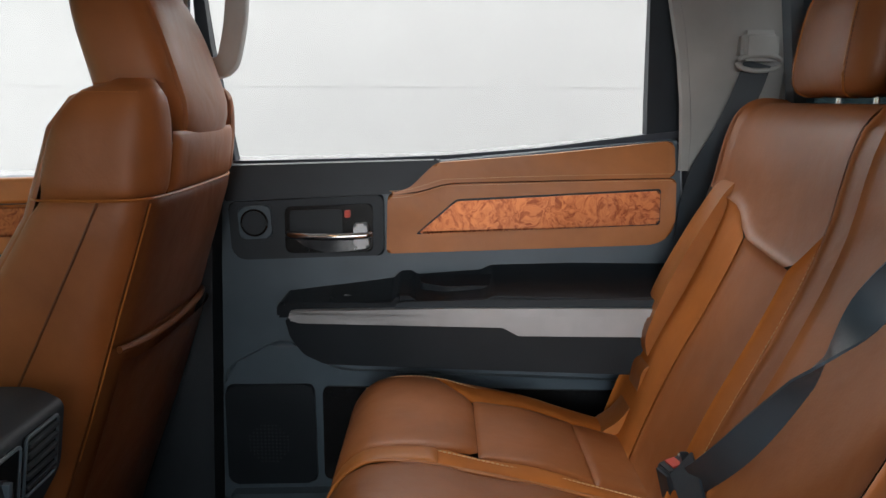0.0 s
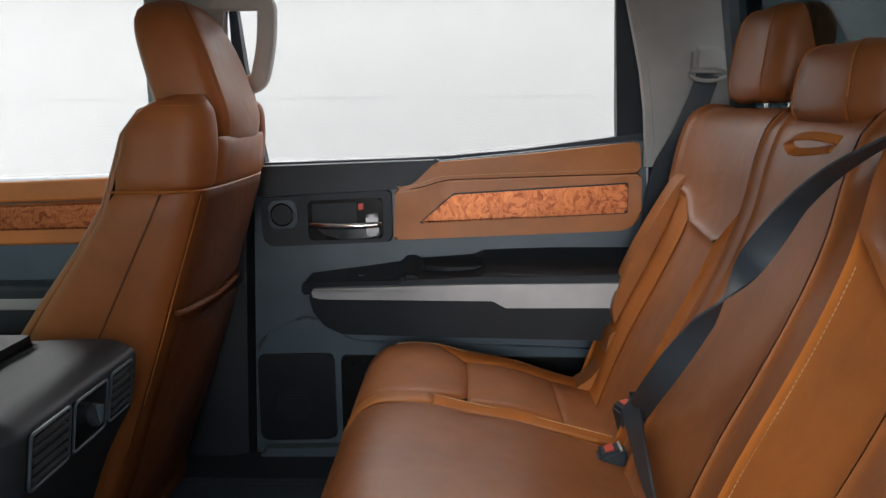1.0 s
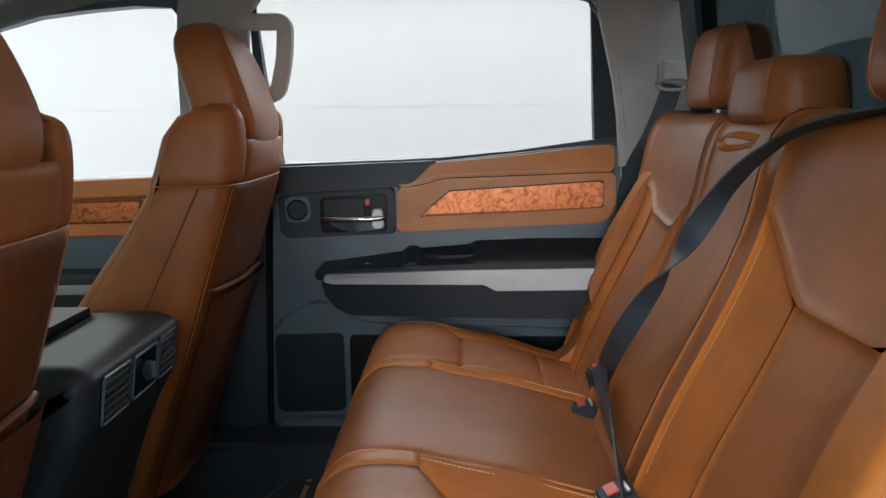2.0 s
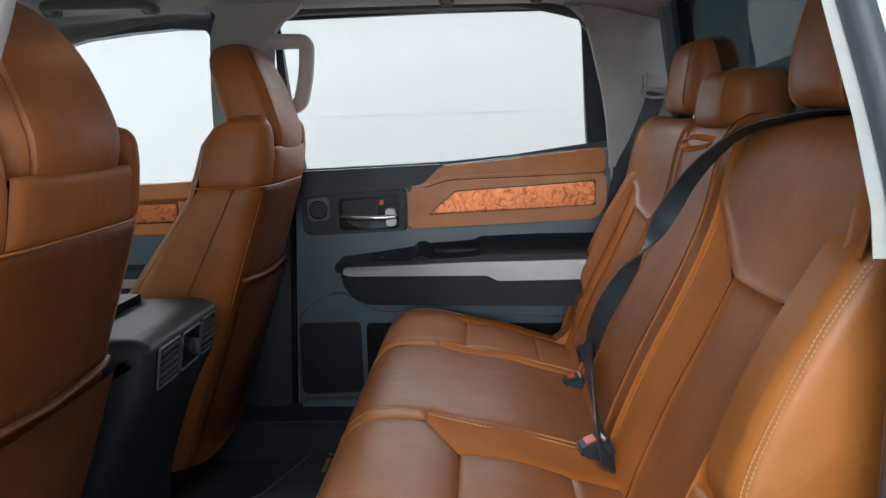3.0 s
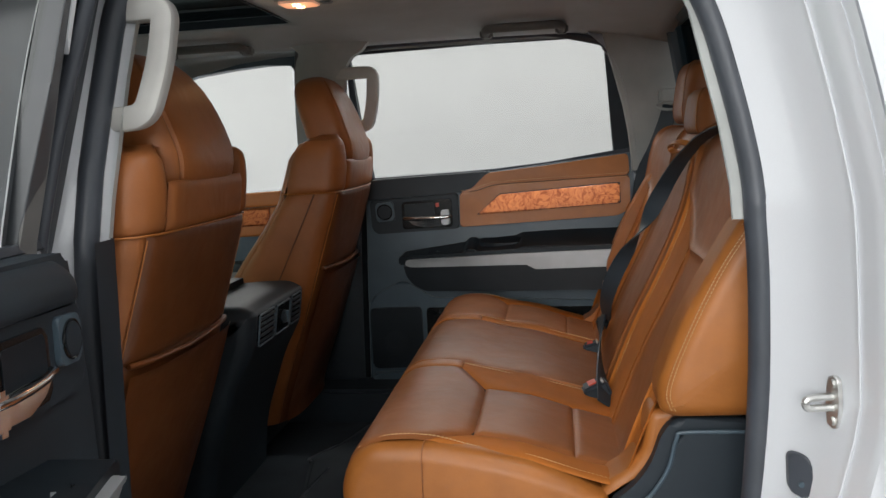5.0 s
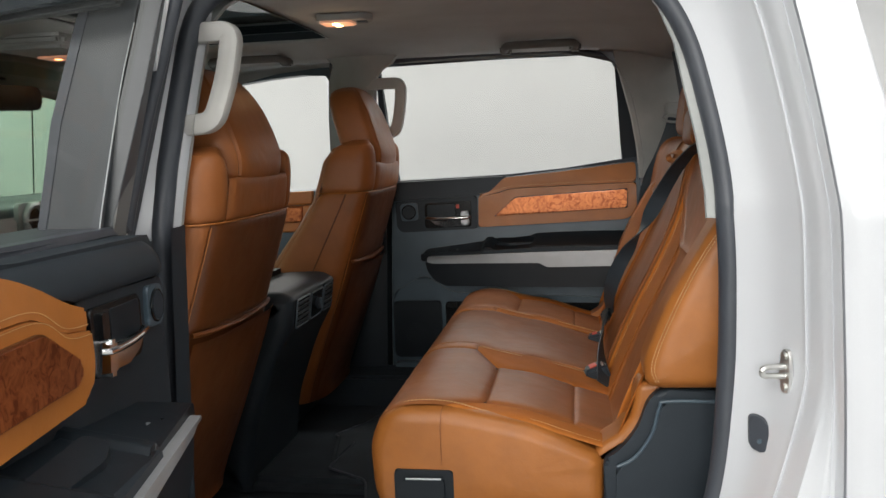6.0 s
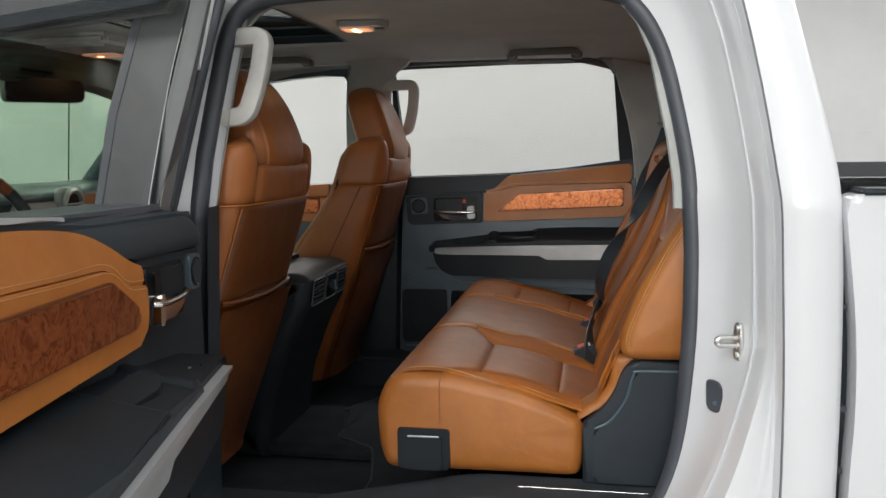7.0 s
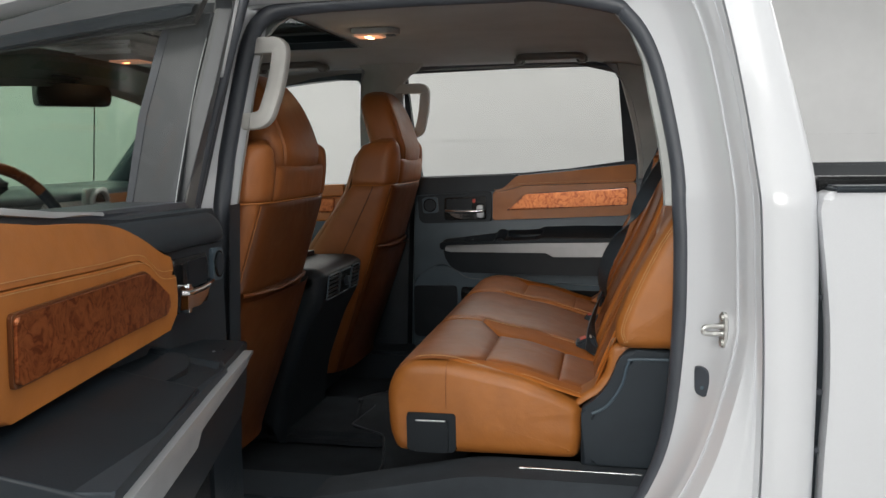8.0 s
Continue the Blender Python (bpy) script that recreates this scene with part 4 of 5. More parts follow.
rear_door(1, "door_rear_closed", "closed rear door with tan leather, burl wood and silver armrest strip")
rear_door(-1, "door_rear_open", "rear door standing wide open with tan leather and burl wood inlay", -81.0, (-0.090, -0.814))


# ---- front seats ----
def front_seat(side, dx, cy, label):
    yc = side * cy
    t = thing("front_seat", (dx - 0.2, yc, 0.61), label, "seat", "front seats")
    prof = spline([(0.70, -0.190, 0.36, 0.205), (0.80, -0.158, 0.36, 0.218), (0.95, -0.104, 0.345, 0.226), (1.115, -0.050, 0.300, 0.228), (1.20, -0.026, 0.262, 0.228), (1.28, -0.002, 0.224, 0.226), (1.375, 0.026, 0.190, 0.224),
                   (1.405, 0.032, 0.191, 0.222), (1.44, 0.037, 0.187, 0.220), (1.475, 0.039, 0.176, 0.216), (1.505, 0.038, 0.152, 0.206), (1.523, 0.030, 0.118, 0.192), (1.533, 0.018, 0.076, 0.165)], 5)
    head = spline([(1.444, 0.032, 0.115, 0.120), (1.462, 0.039, 0.125, 0.125), (1.474, 0.0415, 0.130, 0.127), (1.50, 0.043, 0.140, 0.131), (1.55, 0.029, 0.138, 0.131), (1.61, 0.008, 0.134, 0.124), (1.66, -0.016, 0.12, 0.106), (1.69, -0.038, 0.09, 0.078), (1.702, -0.056, 0.05, 0.042)], 5)

    def surf(rows, p):
        def S(th, z):
            xr, dep, hw = along(rows, z)
            a = math.radians(th)
            c, s = math.cos(a), math.sin(a)
            r = (abs(c) ** p + abs(s) ** p) ** (-1 / p)
            return (dx + xr - dep / 2 + dep / 2 * r * c, yc + (hw + 0.008) * r * s, z)
        return S

    def pan(name, S, th0, th1, z0, z1, mat, puff=0.007, edge=0.02, lab="", n=16, m=14):
        # angle is scaled so that edge widths come out in metres
        k = 0.004
        T = lambda u, v: S(u / k, v)
        return part(name, padded(T, th0 * k, th1 * k, z0, z1, puff, edge, n, m), mat, t, lab)

    squab, upright = surf(prof, 4.4), surf(head, 4.2)

    def B(th, z):
        """The backrest; the shoulders of the near one are a little lower."""
        x, y, h = squab(th, z)
        q = min(1.0, max(0.0, (z - 1.42) / 0.10)) ** 1.5 if side < 0 else 0.0
        return (x, y, h - 0.016 * q)

    def H(th, z):
        """The headrest; the near one is set lower and leans forward."""
        x, y, h = upright(th, z)
        q = max(0.0, (z - 1.50) / 0.2) ** 2 if side < 0 else 0.0
        return (x - 0.012 * q, y, h - 0.024 * q)

    # The shade on the rear faces comes with the darkened M_SHELL colour.
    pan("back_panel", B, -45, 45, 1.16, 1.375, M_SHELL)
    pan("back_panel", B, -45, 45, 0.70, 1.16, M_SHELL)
    # the shoulders stand up as two lobes beside the notch that holds the headrest
    lobe = lambda z: along([(1.375, 35.0), (1.44, 35.5), (1.48, 37.0), (1.51, 40.0), (1.534, 45.0)], z)[0]
    for s in (-1, 1):
        a, b = sorted((s * 45, s * 128))
        pan("side_panel", B, a, b, 0.70, 1.375, M_DARK, lab="smooth brown side panel")
        edge_of = lambda z: s * lobe(z) * 0.004
        u0, u1 = (edge_of, s * 128 * 0.004) if s > 0 else (s * 128 * 0.004, edge_of)
        part("shoulder", padded(lambda u, v: B(u / 0.004, v), u0, u1, 1.375, 1.534, 0.008, 0.022, 22, 18), M_DARK, t)
        wall = bmesh.new()
        zs = [1.36, 1.40, 1.44, 1.47, 1.49, 1.505, 1.52, 1.530]
        grid(wall, lambda i, j: Vector(B(s * lobe(zs[i]), zs[i])) - Vector((0.006 + 0.03 * j, s * 0.006 * (j > 0), 0.002)), len(zs) - 1, 3)
        part("notch_wall", wall, M_DARK, t)
        a, b = sorted((s * 128, s * 180))
        pan("front_face", B, a, b, 0.70, 1.534, M_DARK)
        part("seam", tube([Vector(B(s * 46, z)) + Vector((0.0005, 0, 0)) for z in (1.00, 1.06, 1.12, 1.18, 1.24, 1.30, 1.368)], 0.0013, 5), M_TAN, t)
        part("stitching", stitches([Vector(B(s * th, 1.513)) + Vector((0, -s * 0.001, 0.002)) for th in range(62, 122, 4)], 0.0055, 0.0038, 0.0007), M_TAN, t)
    pan("yoke", B, -35, 35, 1.375, 1.462, M_DARK, 0.007, 0.018)
    ledge = bmesh.new()
    grid(ledge, lambda i, j: Vector(B(lerp(-35, 35, i / 10), 1.459)) - Vector((0.005 + 0.028 * j, 0, 0.001 * j)), 10, 3)
    part("notch_ledge", ledge, M_DARK, t)
    part("seam", tube([Vector(B(th, 1.3752)) + Vector((-0.003, 0, 0)) for th in range(-130, 131, 5)], 0.0020, 5), M_TAN, t)
    for sg in (-1, 1):
        part("side_seam", tube([Vector(B(sg * th, z)) for th, z in ((84, 0.76), (83, 0.88), (82, 1.0), (81, 1.12), (80, 1.24), (79, 1.33), (78, 1.372))], 0.0020, 6), M_SHELL, t)
    # map pocket: a bulging sheet with a rolled top edge
    T = lambda u, v: B(u / 0.004, v)
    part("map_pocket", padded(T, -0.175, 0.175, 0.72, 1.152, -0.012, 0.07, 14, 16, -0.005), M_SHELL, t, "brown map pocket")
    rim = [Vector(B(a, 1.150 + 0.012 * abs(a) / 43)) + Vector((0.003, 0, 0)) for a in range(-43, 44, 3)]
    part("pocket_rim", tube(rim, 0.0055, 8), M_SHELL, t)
    hr = pan("headrest", H, -43, 43, 1.444, 1.702, M_DARK, 0.005, 0.014)
    for s in (-1, 1):
        a, b = sorted((s * 43, s * 140))
        pan("headrest_side", H, a, b, 1.444, 1.702, M_DARK, 0.005, 0.014)
        a, b = sorted((s * 140, s * 180))
        pan("headrest_front", H, a, b, 1.444, 1.702, M_DARK, 0.004, 0.02)
    for rows, S, nm in ((prof, B, "back_cap"), (head, H, "headrest_cap")):
        bm = bmesh.new()
        bm.faces.new([bm.verts.new(Vector(S(a, rows[-1][0])) - Vector((0, 0, 0.004))) for a in range(0, 360, 12)])
        part(nm, bm, M_DARK, t)
    bm = bmesh.new()
    bm.faces.new([bm.verts.new(Vector(H(a, 1.466)) + Vector((0, 0, 0.003))) for a in range(0, 360, 12)])
    part("headrest_base", bm, M_DARK, t)
    cushion = plate(round_poly([(-0.62, 0.74), (-0.66, 0.86), (-0.62, 0.95), (-0.48, 0.96), (-0.34, 0.90), (-0.34, 0.74)], 0.04), lambda a, b, d: Vector((dx + a, yc + d, b)), -0.24, 0.24, 0.03, 4)
    part("seat_cushion", cushion, M_TAN, t)
    part("seat_base", box(dx - 0.60, dx - 0.27, yc - 0.22, yc + 0.22, 0.61, 0.75, 0.02), M_BLACK, t)
    return t


front_seat(1, 0.012, 0.505, "brown leather front passenger seat with a map pocket in its back")
front_seat(-1, -0.027, 0.486, "brown leather driver seat with a map pocket in its back")

# ---- centre console ----
CON = thing("centre_console", (-0.3, 0.01, 0.61), "black plastic centre console with rear air vents", "console")
side_line = round_poly([(-0.70, 0.61), (-0.70, 1.120), (-0.16, 1.150), (-0.098, 1.150), (-0.064, 1.132), (-0.076, 1.045), (-0.122, 0.965), (-0.19, 0.78), (-0.21, 0.61)], [0.0, 0.02, 0.06, 0.03, 0.012, 0.02, 0.06, 0.05, 0.0], 6)
body = puffed(side_line, lambda a, b, d: Vector((a, -d, b)), -0.195, 0.175, 0.036, 8)
part("body", body, M_BLACK, CON)
part("lid", box(-0.62, -0.20, -0.15, 0.175, 1.138, 1.166, 0.014, 4), M_BLACK, CON, "black console lid")
face = lambda a, b, d: Vector((lerp(-0.062, -0.074, (1.130 - b) / 0.085) + d, a, b))
for y0, y1 in ((-0.135, -0.035), (0.090, 0.168)):
    vf = part("vent", plate(round_poly([(y0, 1.052), (y1, 1.052), (y1, 1.126), (y0, 1.126)], 0.008), face, -0.01, 0.002, 0.001), M_GLOSSY, CON, "black air vent")
    part("vent_frame", tube([face(a, b, 0.003) for a, b in round_poly([(y0, 1.052), (y1, 1.052), (y1, 1.126), (y0, 1.126)], 0.008)], 0.0022, 6, True), M_SLATE, vf)
    for k in range(5):
        zz = lerp(1.063, 1.115, k / 4)
        part("slat", plate([(y0 + 0.004, zz - 0.0028), (y1 - 0.004, zz - 0.0028), (y1 - 0.004, zz + 0.0028), (y0 + 0.004, zz + 0.0028)], face, 0.0, 0.007, 0.001), M_BLACK, vf)
kp = part("control_plate", plate(round_poly([(-0.022, 1.052), (0.078, 1.052), (0.078, 1.124), (-0.022, 1.124)], 0.008), face, -0.01, 0.003, 0.001), M_GLOSSY, CON)
part("plate_frame", tube([face(a, b, 0.003) for a, b in round_poly([(-0.022, 1.052), (0.078, 1.052), (0.078, 1.124), (-0.022, 1.124)], 0.008)], 0.0022, 6, True), M_SLATE, kp)
part("knob", disc(face(0.030, 1.088, 0.008), (1, 0, 0.15), 0.016, 0.012), M_BLACK, kp)
part("knob_grip", plate([(0.026, 1.074), (0.034, 1.074), (0.034, 1.102), (0.026, 1.102)], face, 0.006, 0.019, 0.002), M_SLATE, kp)


# ---- grab handles ----
def pillar_handle(side):
    t = thing("pillar_grab_handle", (-0.02, side * 0.70, 1.64), "light grey moulded grab handle on the centre pillar", "grab handle", "pillar grab handles")
    f = lambda a, b, d: Vector((a, side * (0.722 - 0.75 * tumble(b) + d), b))
    q = 0.012 if side > 0 else -0.018
    line = round_poly([(-0.085, 1.724), (0.052 + q, 1.724), (0.044 + q, 1.640), (0.020 + q, 1.560), (-0.085, 1.554), (-0.3, 1.55)], [0, 0.022, 0.2, 0.022, 0, 0], 8)[:-1]
    part("loop", tube([f(a, b, 0.0) for a, b in line], 0.0190, 24, up=(0, 1, 0), flat=0.82, p=5.0), M_HANDLE, t)
    for z in (1.556, 1.724):
        part("mount_cap", plate(round_poly([(-0.085, z - 0.0205), (-0.058, z - 0.0205), (-0.058, z + 0.0205), (-0.085, z + 0.0205)], 0.006), f, -0.0165, 0.0165, 0.003, 2, True), M_HANDLE, t)
    return t


pillar_handle(-1)
pillar_handle(1)


def roof_handle(x0, x1, y):
    """A folding handle that lies against the headliner, its bar inboard of its mounts."""
    lie = lambda v: 1.850 - 0.045 * (v / 0.66) ** 4 - 0.019
    t = thing("roof_grab_handle", ((x0 + x1) / 2, y, lie(y)), "grey folding grab handle above the window", "grab handle", "roof grab handles")
    line = round_poly([(x0 + 0.1, y + 0.1), (x0, y), (x0, y - 0.062), (x1, y - 0.062), (x1, y), (x1 - 0.1, y + 0.1)], [0, 0, 0.035, 0.035, 0, 0], 6)[1:-1]
    part("bar", tube([(a, b, lie(b) - 0.002) for a, b in line], 0.0125, 12), M_GRIP, t)
    for x in (x0, x1):
        part("mount", box(x - 0.019, x + 0.019, y - 0.022, y + 0.016, lie(y) - 0.013, lie(y) + 0.014, 0.006, 3), M_GRIP, t)


roof_handle(0.43, 0.65, 0.582)
roof_handle(-0.56, -0.31, 0.582)

# ---- pickup bed ----
bed = plate(round_poly([(1.100, 0.55), (1.106, 0.95), (1.111, 1.08), (1.107, 1.19), (1.098, 1.276), (1.090, 1.337), (1.084, 1.385), (1.094, 1.412), (3.2, 1.412), (3.2, 0.55)], [0, 0.05, 0.05, 0.05, 0.05, 0.03, 0.015, 0.015, 0.0, 0], 5), lambda a, b, d: Vector((a, d, b)), -0.86, -0.965, 0.012, 4)
BED = thing("pickup_bed", (2.1, 0, 0.55), "white pickup bed with black rail caps", "truck bed")
part("bedside", bed, M_WHITE, BED)
part("rail_cap", box(1.104, 3.2, -0.972, -0.90, 1.410, 1.421, 0.004, 3), M_BLACK, BED, "black plastic rail cap")
part("inner_rail", box(1.090, 3.2, -0.898, -0.84, 1.395, 1.434, 0.006, 3), M_GLOSSY, BED, "glossy black inner rail")
part("front_wall", box(1.115, 1.15, -0.87, 0.87, 0.60, 1.40, 0.01), M_BLACK, BED)
part("far_bedside", box(1.115, 3.2, 0.86, 0.965, 0.55, 1.359, 0.015), M_BLACK, BED)
part("far_rail_cap", box(1.115, 3.2, 0.855, 0.975, 1.36, 1.426, 0.008), M_COVER, BED)
part("bed_floor", box(1.115, 3.2, -0.87, 0.87, 0.85, 0.89, 0.01), M_BLACK, BED)
part("gap_flange", box(1.090, 1.128, -0.918, -0.86, 0.60, 1.395, 0.006), M_BELLY, BED)
for zb in (1.23, 1.064, 0.96, 0.86):
    part("bolt", disc((1.104, -0.921, zb), (0, -1, 0), 0.006, 0.010, 6, 0.001), M_RUBBER, BED, "dull steel bolt")

# ---- seat belts and buckles ----
belt = thing("middle_seat_belt", (0.8, 0, 1.2), "black webbing lap and shoulder belt across the middle backrest", "seat belt")
sh = smooth_line([(1.00, -0.62, 1.490), (0.985, -0.50, 1.502), (0.955, -0.36, 1.505), (0.915, -0.225, 1.486), (0.888, -0.125, 1.446), (0.864, -0.060, 1.396), (0.840, -0.032, 1.345), (0.812, -0.015, 1.291), (0.780, 0.000, 1.236), (0.752, 0.025, 1.180), (0.735, 0.066, 1.125), (0.730, 0.128, 1.072), (0.735, 0.190, 1.030)], 6)


def belt_across(k):
    """Sideways direction of the shoulder webbing, which hangs slack and takes half a turn on its way down."""
    a = math.radians(along([(0.0, 88.0), (0.30, 80.0), (0.43, 48.0), (0.53, 0.0), (0.61, -75.0), (0.68, -130.0), (0.80, -170.0), (1.0, -205.0)], k)[0])
    return Vector((0.716, -0.335, -0.614)) * math.cos(a) + Vector((0.35, 0.93, -0.10)) * math.sin(a)


part("shoulder_webbing", strap(sh, 0.037, belt_across), M_WEB, belt)
lap = smooth_line([(0.728, 0.225, 1.035), (0.722, 0.15, 1.022), (0.712, 0.05, 1.008), (0.706, -0.06, 0.995), (0.704, -0.15, 0.978), (0.706, -0.24, 0.945)], 6)
part("lap_webbing", strap(lap, 0.044, lambda k: (0.5 - k, 0.15, 0.8 - 0.3 * k)), M_WEB, belt)
part("tongue", plate(round_poly([(-0.03, -0.045), (0.03, -0.045), (0.036, 0.03), (-0.034, 0.03)], 0.008), lambda a, b, d: Vector((0.742 + d - 0.2 * b, 0.232 + 0.75 * a - 0.5 * b, 1.005 + 0.5 * a + 0.8 * b)), -0.006, 0.006, 0.003), M_BLACK, belt, "black plastic latch tongue")


def buckle(pos, yaw, tilt, size=1.0, label=""):
    t = thing("belt_buckle", pos, label, "belt buckle", "belt buckles")
    t.rotation_euler = (0, radians(tilt), radians(yaw))
    p = Vector(pos)
    size *= 0.86
    bm = box(-0.030 * size, 0.030 * size, -0.026 * size, 0.026 * size, -0.045, 0.030, 0.006, 3)
    bmesh.ops.translate(bm, verts=bm.verts, vec=p)
    part("body", bm, M_BLACK, t)
    bm = box(-0.016 * size, 0.010 * size, -0.018 * size, 0.018 * size, 0.026, 0.0325, 0.003, 2)
    bmesh.ops.translate(bm, verts=bm.verts, vec=p)
    part("button", bm, M_RED, t, "red release button")
    bm = box(0.017 * size, 0.023 * size, -0.022 * size, 0.022 * size, 0.027, 0.0315, 0.001, 1)
    bmesh.ops.translate(bm, verts=bm.verts, vec=p)
    part("slot", bm, M_ZINC, t)


buckle((0.694, -0.175, 0.946), 8, -22, 1.05, "black belt buckle with a red button beside the near seat")
buckle((0.702, 0.203, 0.934), 0, -14, 0.9, "black belt buckle with a red button lying on the middle seat")
buckle((0.742, 0.275, 0.985), 15, -15, 0.9, "black belt buckle with the middle belt latched in")

side_belt = thing("side_seat_belt", (0.95, 0.72, 1.3), "black shoulder belt hanging from the rear pillar beside the seat", "seat belt")
part("webbing", strap(smooth_line([(0.972, 0.706, 1.572), (0.957, 0.710, 1.52), (0.927, 0.722, 1.44), (0.895, 0.742, 1.37), (0.875, 0.742, 1.28), (0.865, 0.735, 1.18), (0.86, 0.72, 1.0)], 5), 0.047, lambda k: (0.85 - 0.45 * k, -0.45 + 0.9 * k, 0.0)), M_WEB, side_belt)
part("anchor_cover", box(0.938, 1.006, 0.690, 0.745, 1.575, 1.628, 0.010, 3), M_GREY, side_belt, "light grey belt anchor cover")
part("guide_ring", tube([(0.972 + 0.040 * math.cos(a * math.pi / 8), 0.697, 1.572 + 0.014 * math.sin(a * math.pi / 8)) for a in range(16)], 0.0045, 8, True), M_GREY, side_belt, "grey belt guide")
near_belt = thing("side_seat_belt", (0.95, -0.72, 1.3), "black shoulder belt hanging beside the near seat", "seat belt")
part("webbing", strap(smooth_line([(0.985, -0.70, 1.60), (0.975, -0.705, 1.50), (0.955, -0.71, 1.40), (0.94, -0.715, 1.25), (0.935, -0.715, 1.08)], 5), 0.047, lambda k: (0.7, 0.5, 0.0)), M_WEB, near_belt)

# strap loop on the middle backrest
loop = thing("leather_pull_loop", (0.9, 0.03, 1.44), "folded tan leather pull loop on the middle backrest", "strap")
part("loop", strap(smooth_line([(0.905, -0.060, 1.466), (0.890, -0.035, 1.470), (0.880, -0.005, 1.469), (0.876, 0.018, 1.461), (0.880, 0.014, 1.450), (0.889, -0.010, 1.450), (0.902, -0.050, 1.456)], 6), 0.013, lambda k: (0.75, 0.0, 0.6)), M_TAN, loop)

# ---- bench details ----
qt = round_poly([(0.690, 0.79), (0.690, 0.922), (0.722, 0.945), (0.752, 0.985), (0.768, 1.035), (0.790, 1.058), (0.93, 1.058), (0.93, 0.79)], [0.0, 0.01, 0.02, 0.03, 0.03, 0.015, 0, 0], 4)
for s in (-1, 1):
    qn = thing("quarter_trim", (0.80, s * 0.66, 0.72), "slate grey plastic trim below the seat bolster", "trim panel", "quarter trims")
    part("panel", plate(qt, lambda a, b, d: Vector((a, s * d, b)), 0.56, 0.640, 0.010, 3), M_BLACK, qn)
    part("panel_face", plate(round_poly([(0.712, 0.80), (0.712, 0.912), (0.745, 0.932), (0.776, 0.978), (0.790, 1.030), (0.810, 1.040), (0.93, 1.040), (0.93, 0.80)], 0.012), lambda a, b, d: Vector((a, s * d, b)), 0.60, 0.648, 0.006, 3), M_BLACK, qn)
    # Slate bead drawn for the light that the panel's bevel catches.
    part("bevel_highlight", tube(smooth_line([(0.714, s * 0.6475, 0.915), (0.746, s * 0.6475, 0.934), (0.776, s * 0.6475, 0.980), (0.789, s * 0.6475, 1.028), (0.806, s * 0.6475, 1.039), (0.93, s * 0.6475, 1.0395)], 6), 0.0034, 8), M_SLATE, qn)
for s in (-1, 1):
    fr = part("latch_frame", plate(round_poly([(0.297, 0.806), (0.297, 0.896), (0.411, 0.897), (0.411, 0.806)], 0.008), lambda a, b, d: Vector((a, s * d, b)), 0.60, 0.646, 0.004), M_BELLY, SEAT, "black seat release latch")
    part("paddle", plate(round_poly([(0.314, 0.806), (0.314, 0.880), (0.394, 0.881), (0.394, 0.806)], 0.006), lambda a, b, d: Vector((a, s * d, b)), 0.62, 0.651, 0.004), M_BELLY, fr)
    # Thin silver bar paints the light along the paddle's top edge.
    part("paddle_highlight", tube([(0.320, s * 0.650, 0.8795), (0.388, s * 0.650, 0.8805)], 0.0022, 6), M_SILVER, fr, "painted highlight on the paddle's top edge")
    part("side_seam", tube([(0.389, s * (0.6405 + 0.003 * math.sin(math.pi * (z - 0.88) / 0.13)), z) for z in (0.885, 0.91, 0.935, 0.96, 0.98)] + [(0.389, s * 0.638, 0.995), (0.39, s * 0.628, 1.010), (0.392, s * 0.61, 1.015)], 0.0012, 6), M_DARK, SEAT)


def on_cush(pts, s, lift=0.001):
    out = []
    for x, y in pts:
        q = S_cush(x, s * y)
        out.append((q[0], q[1], q[2] + lift))
    return smooth_line(out, 10)


def on_back(pts, s, lift=0.002):
    out = []
    for u, y in pts:
        q = S_back(u, -s * y)
        out.append((q[0] - lift, q[1], q[2]))
    return smooth_line(out, 10)


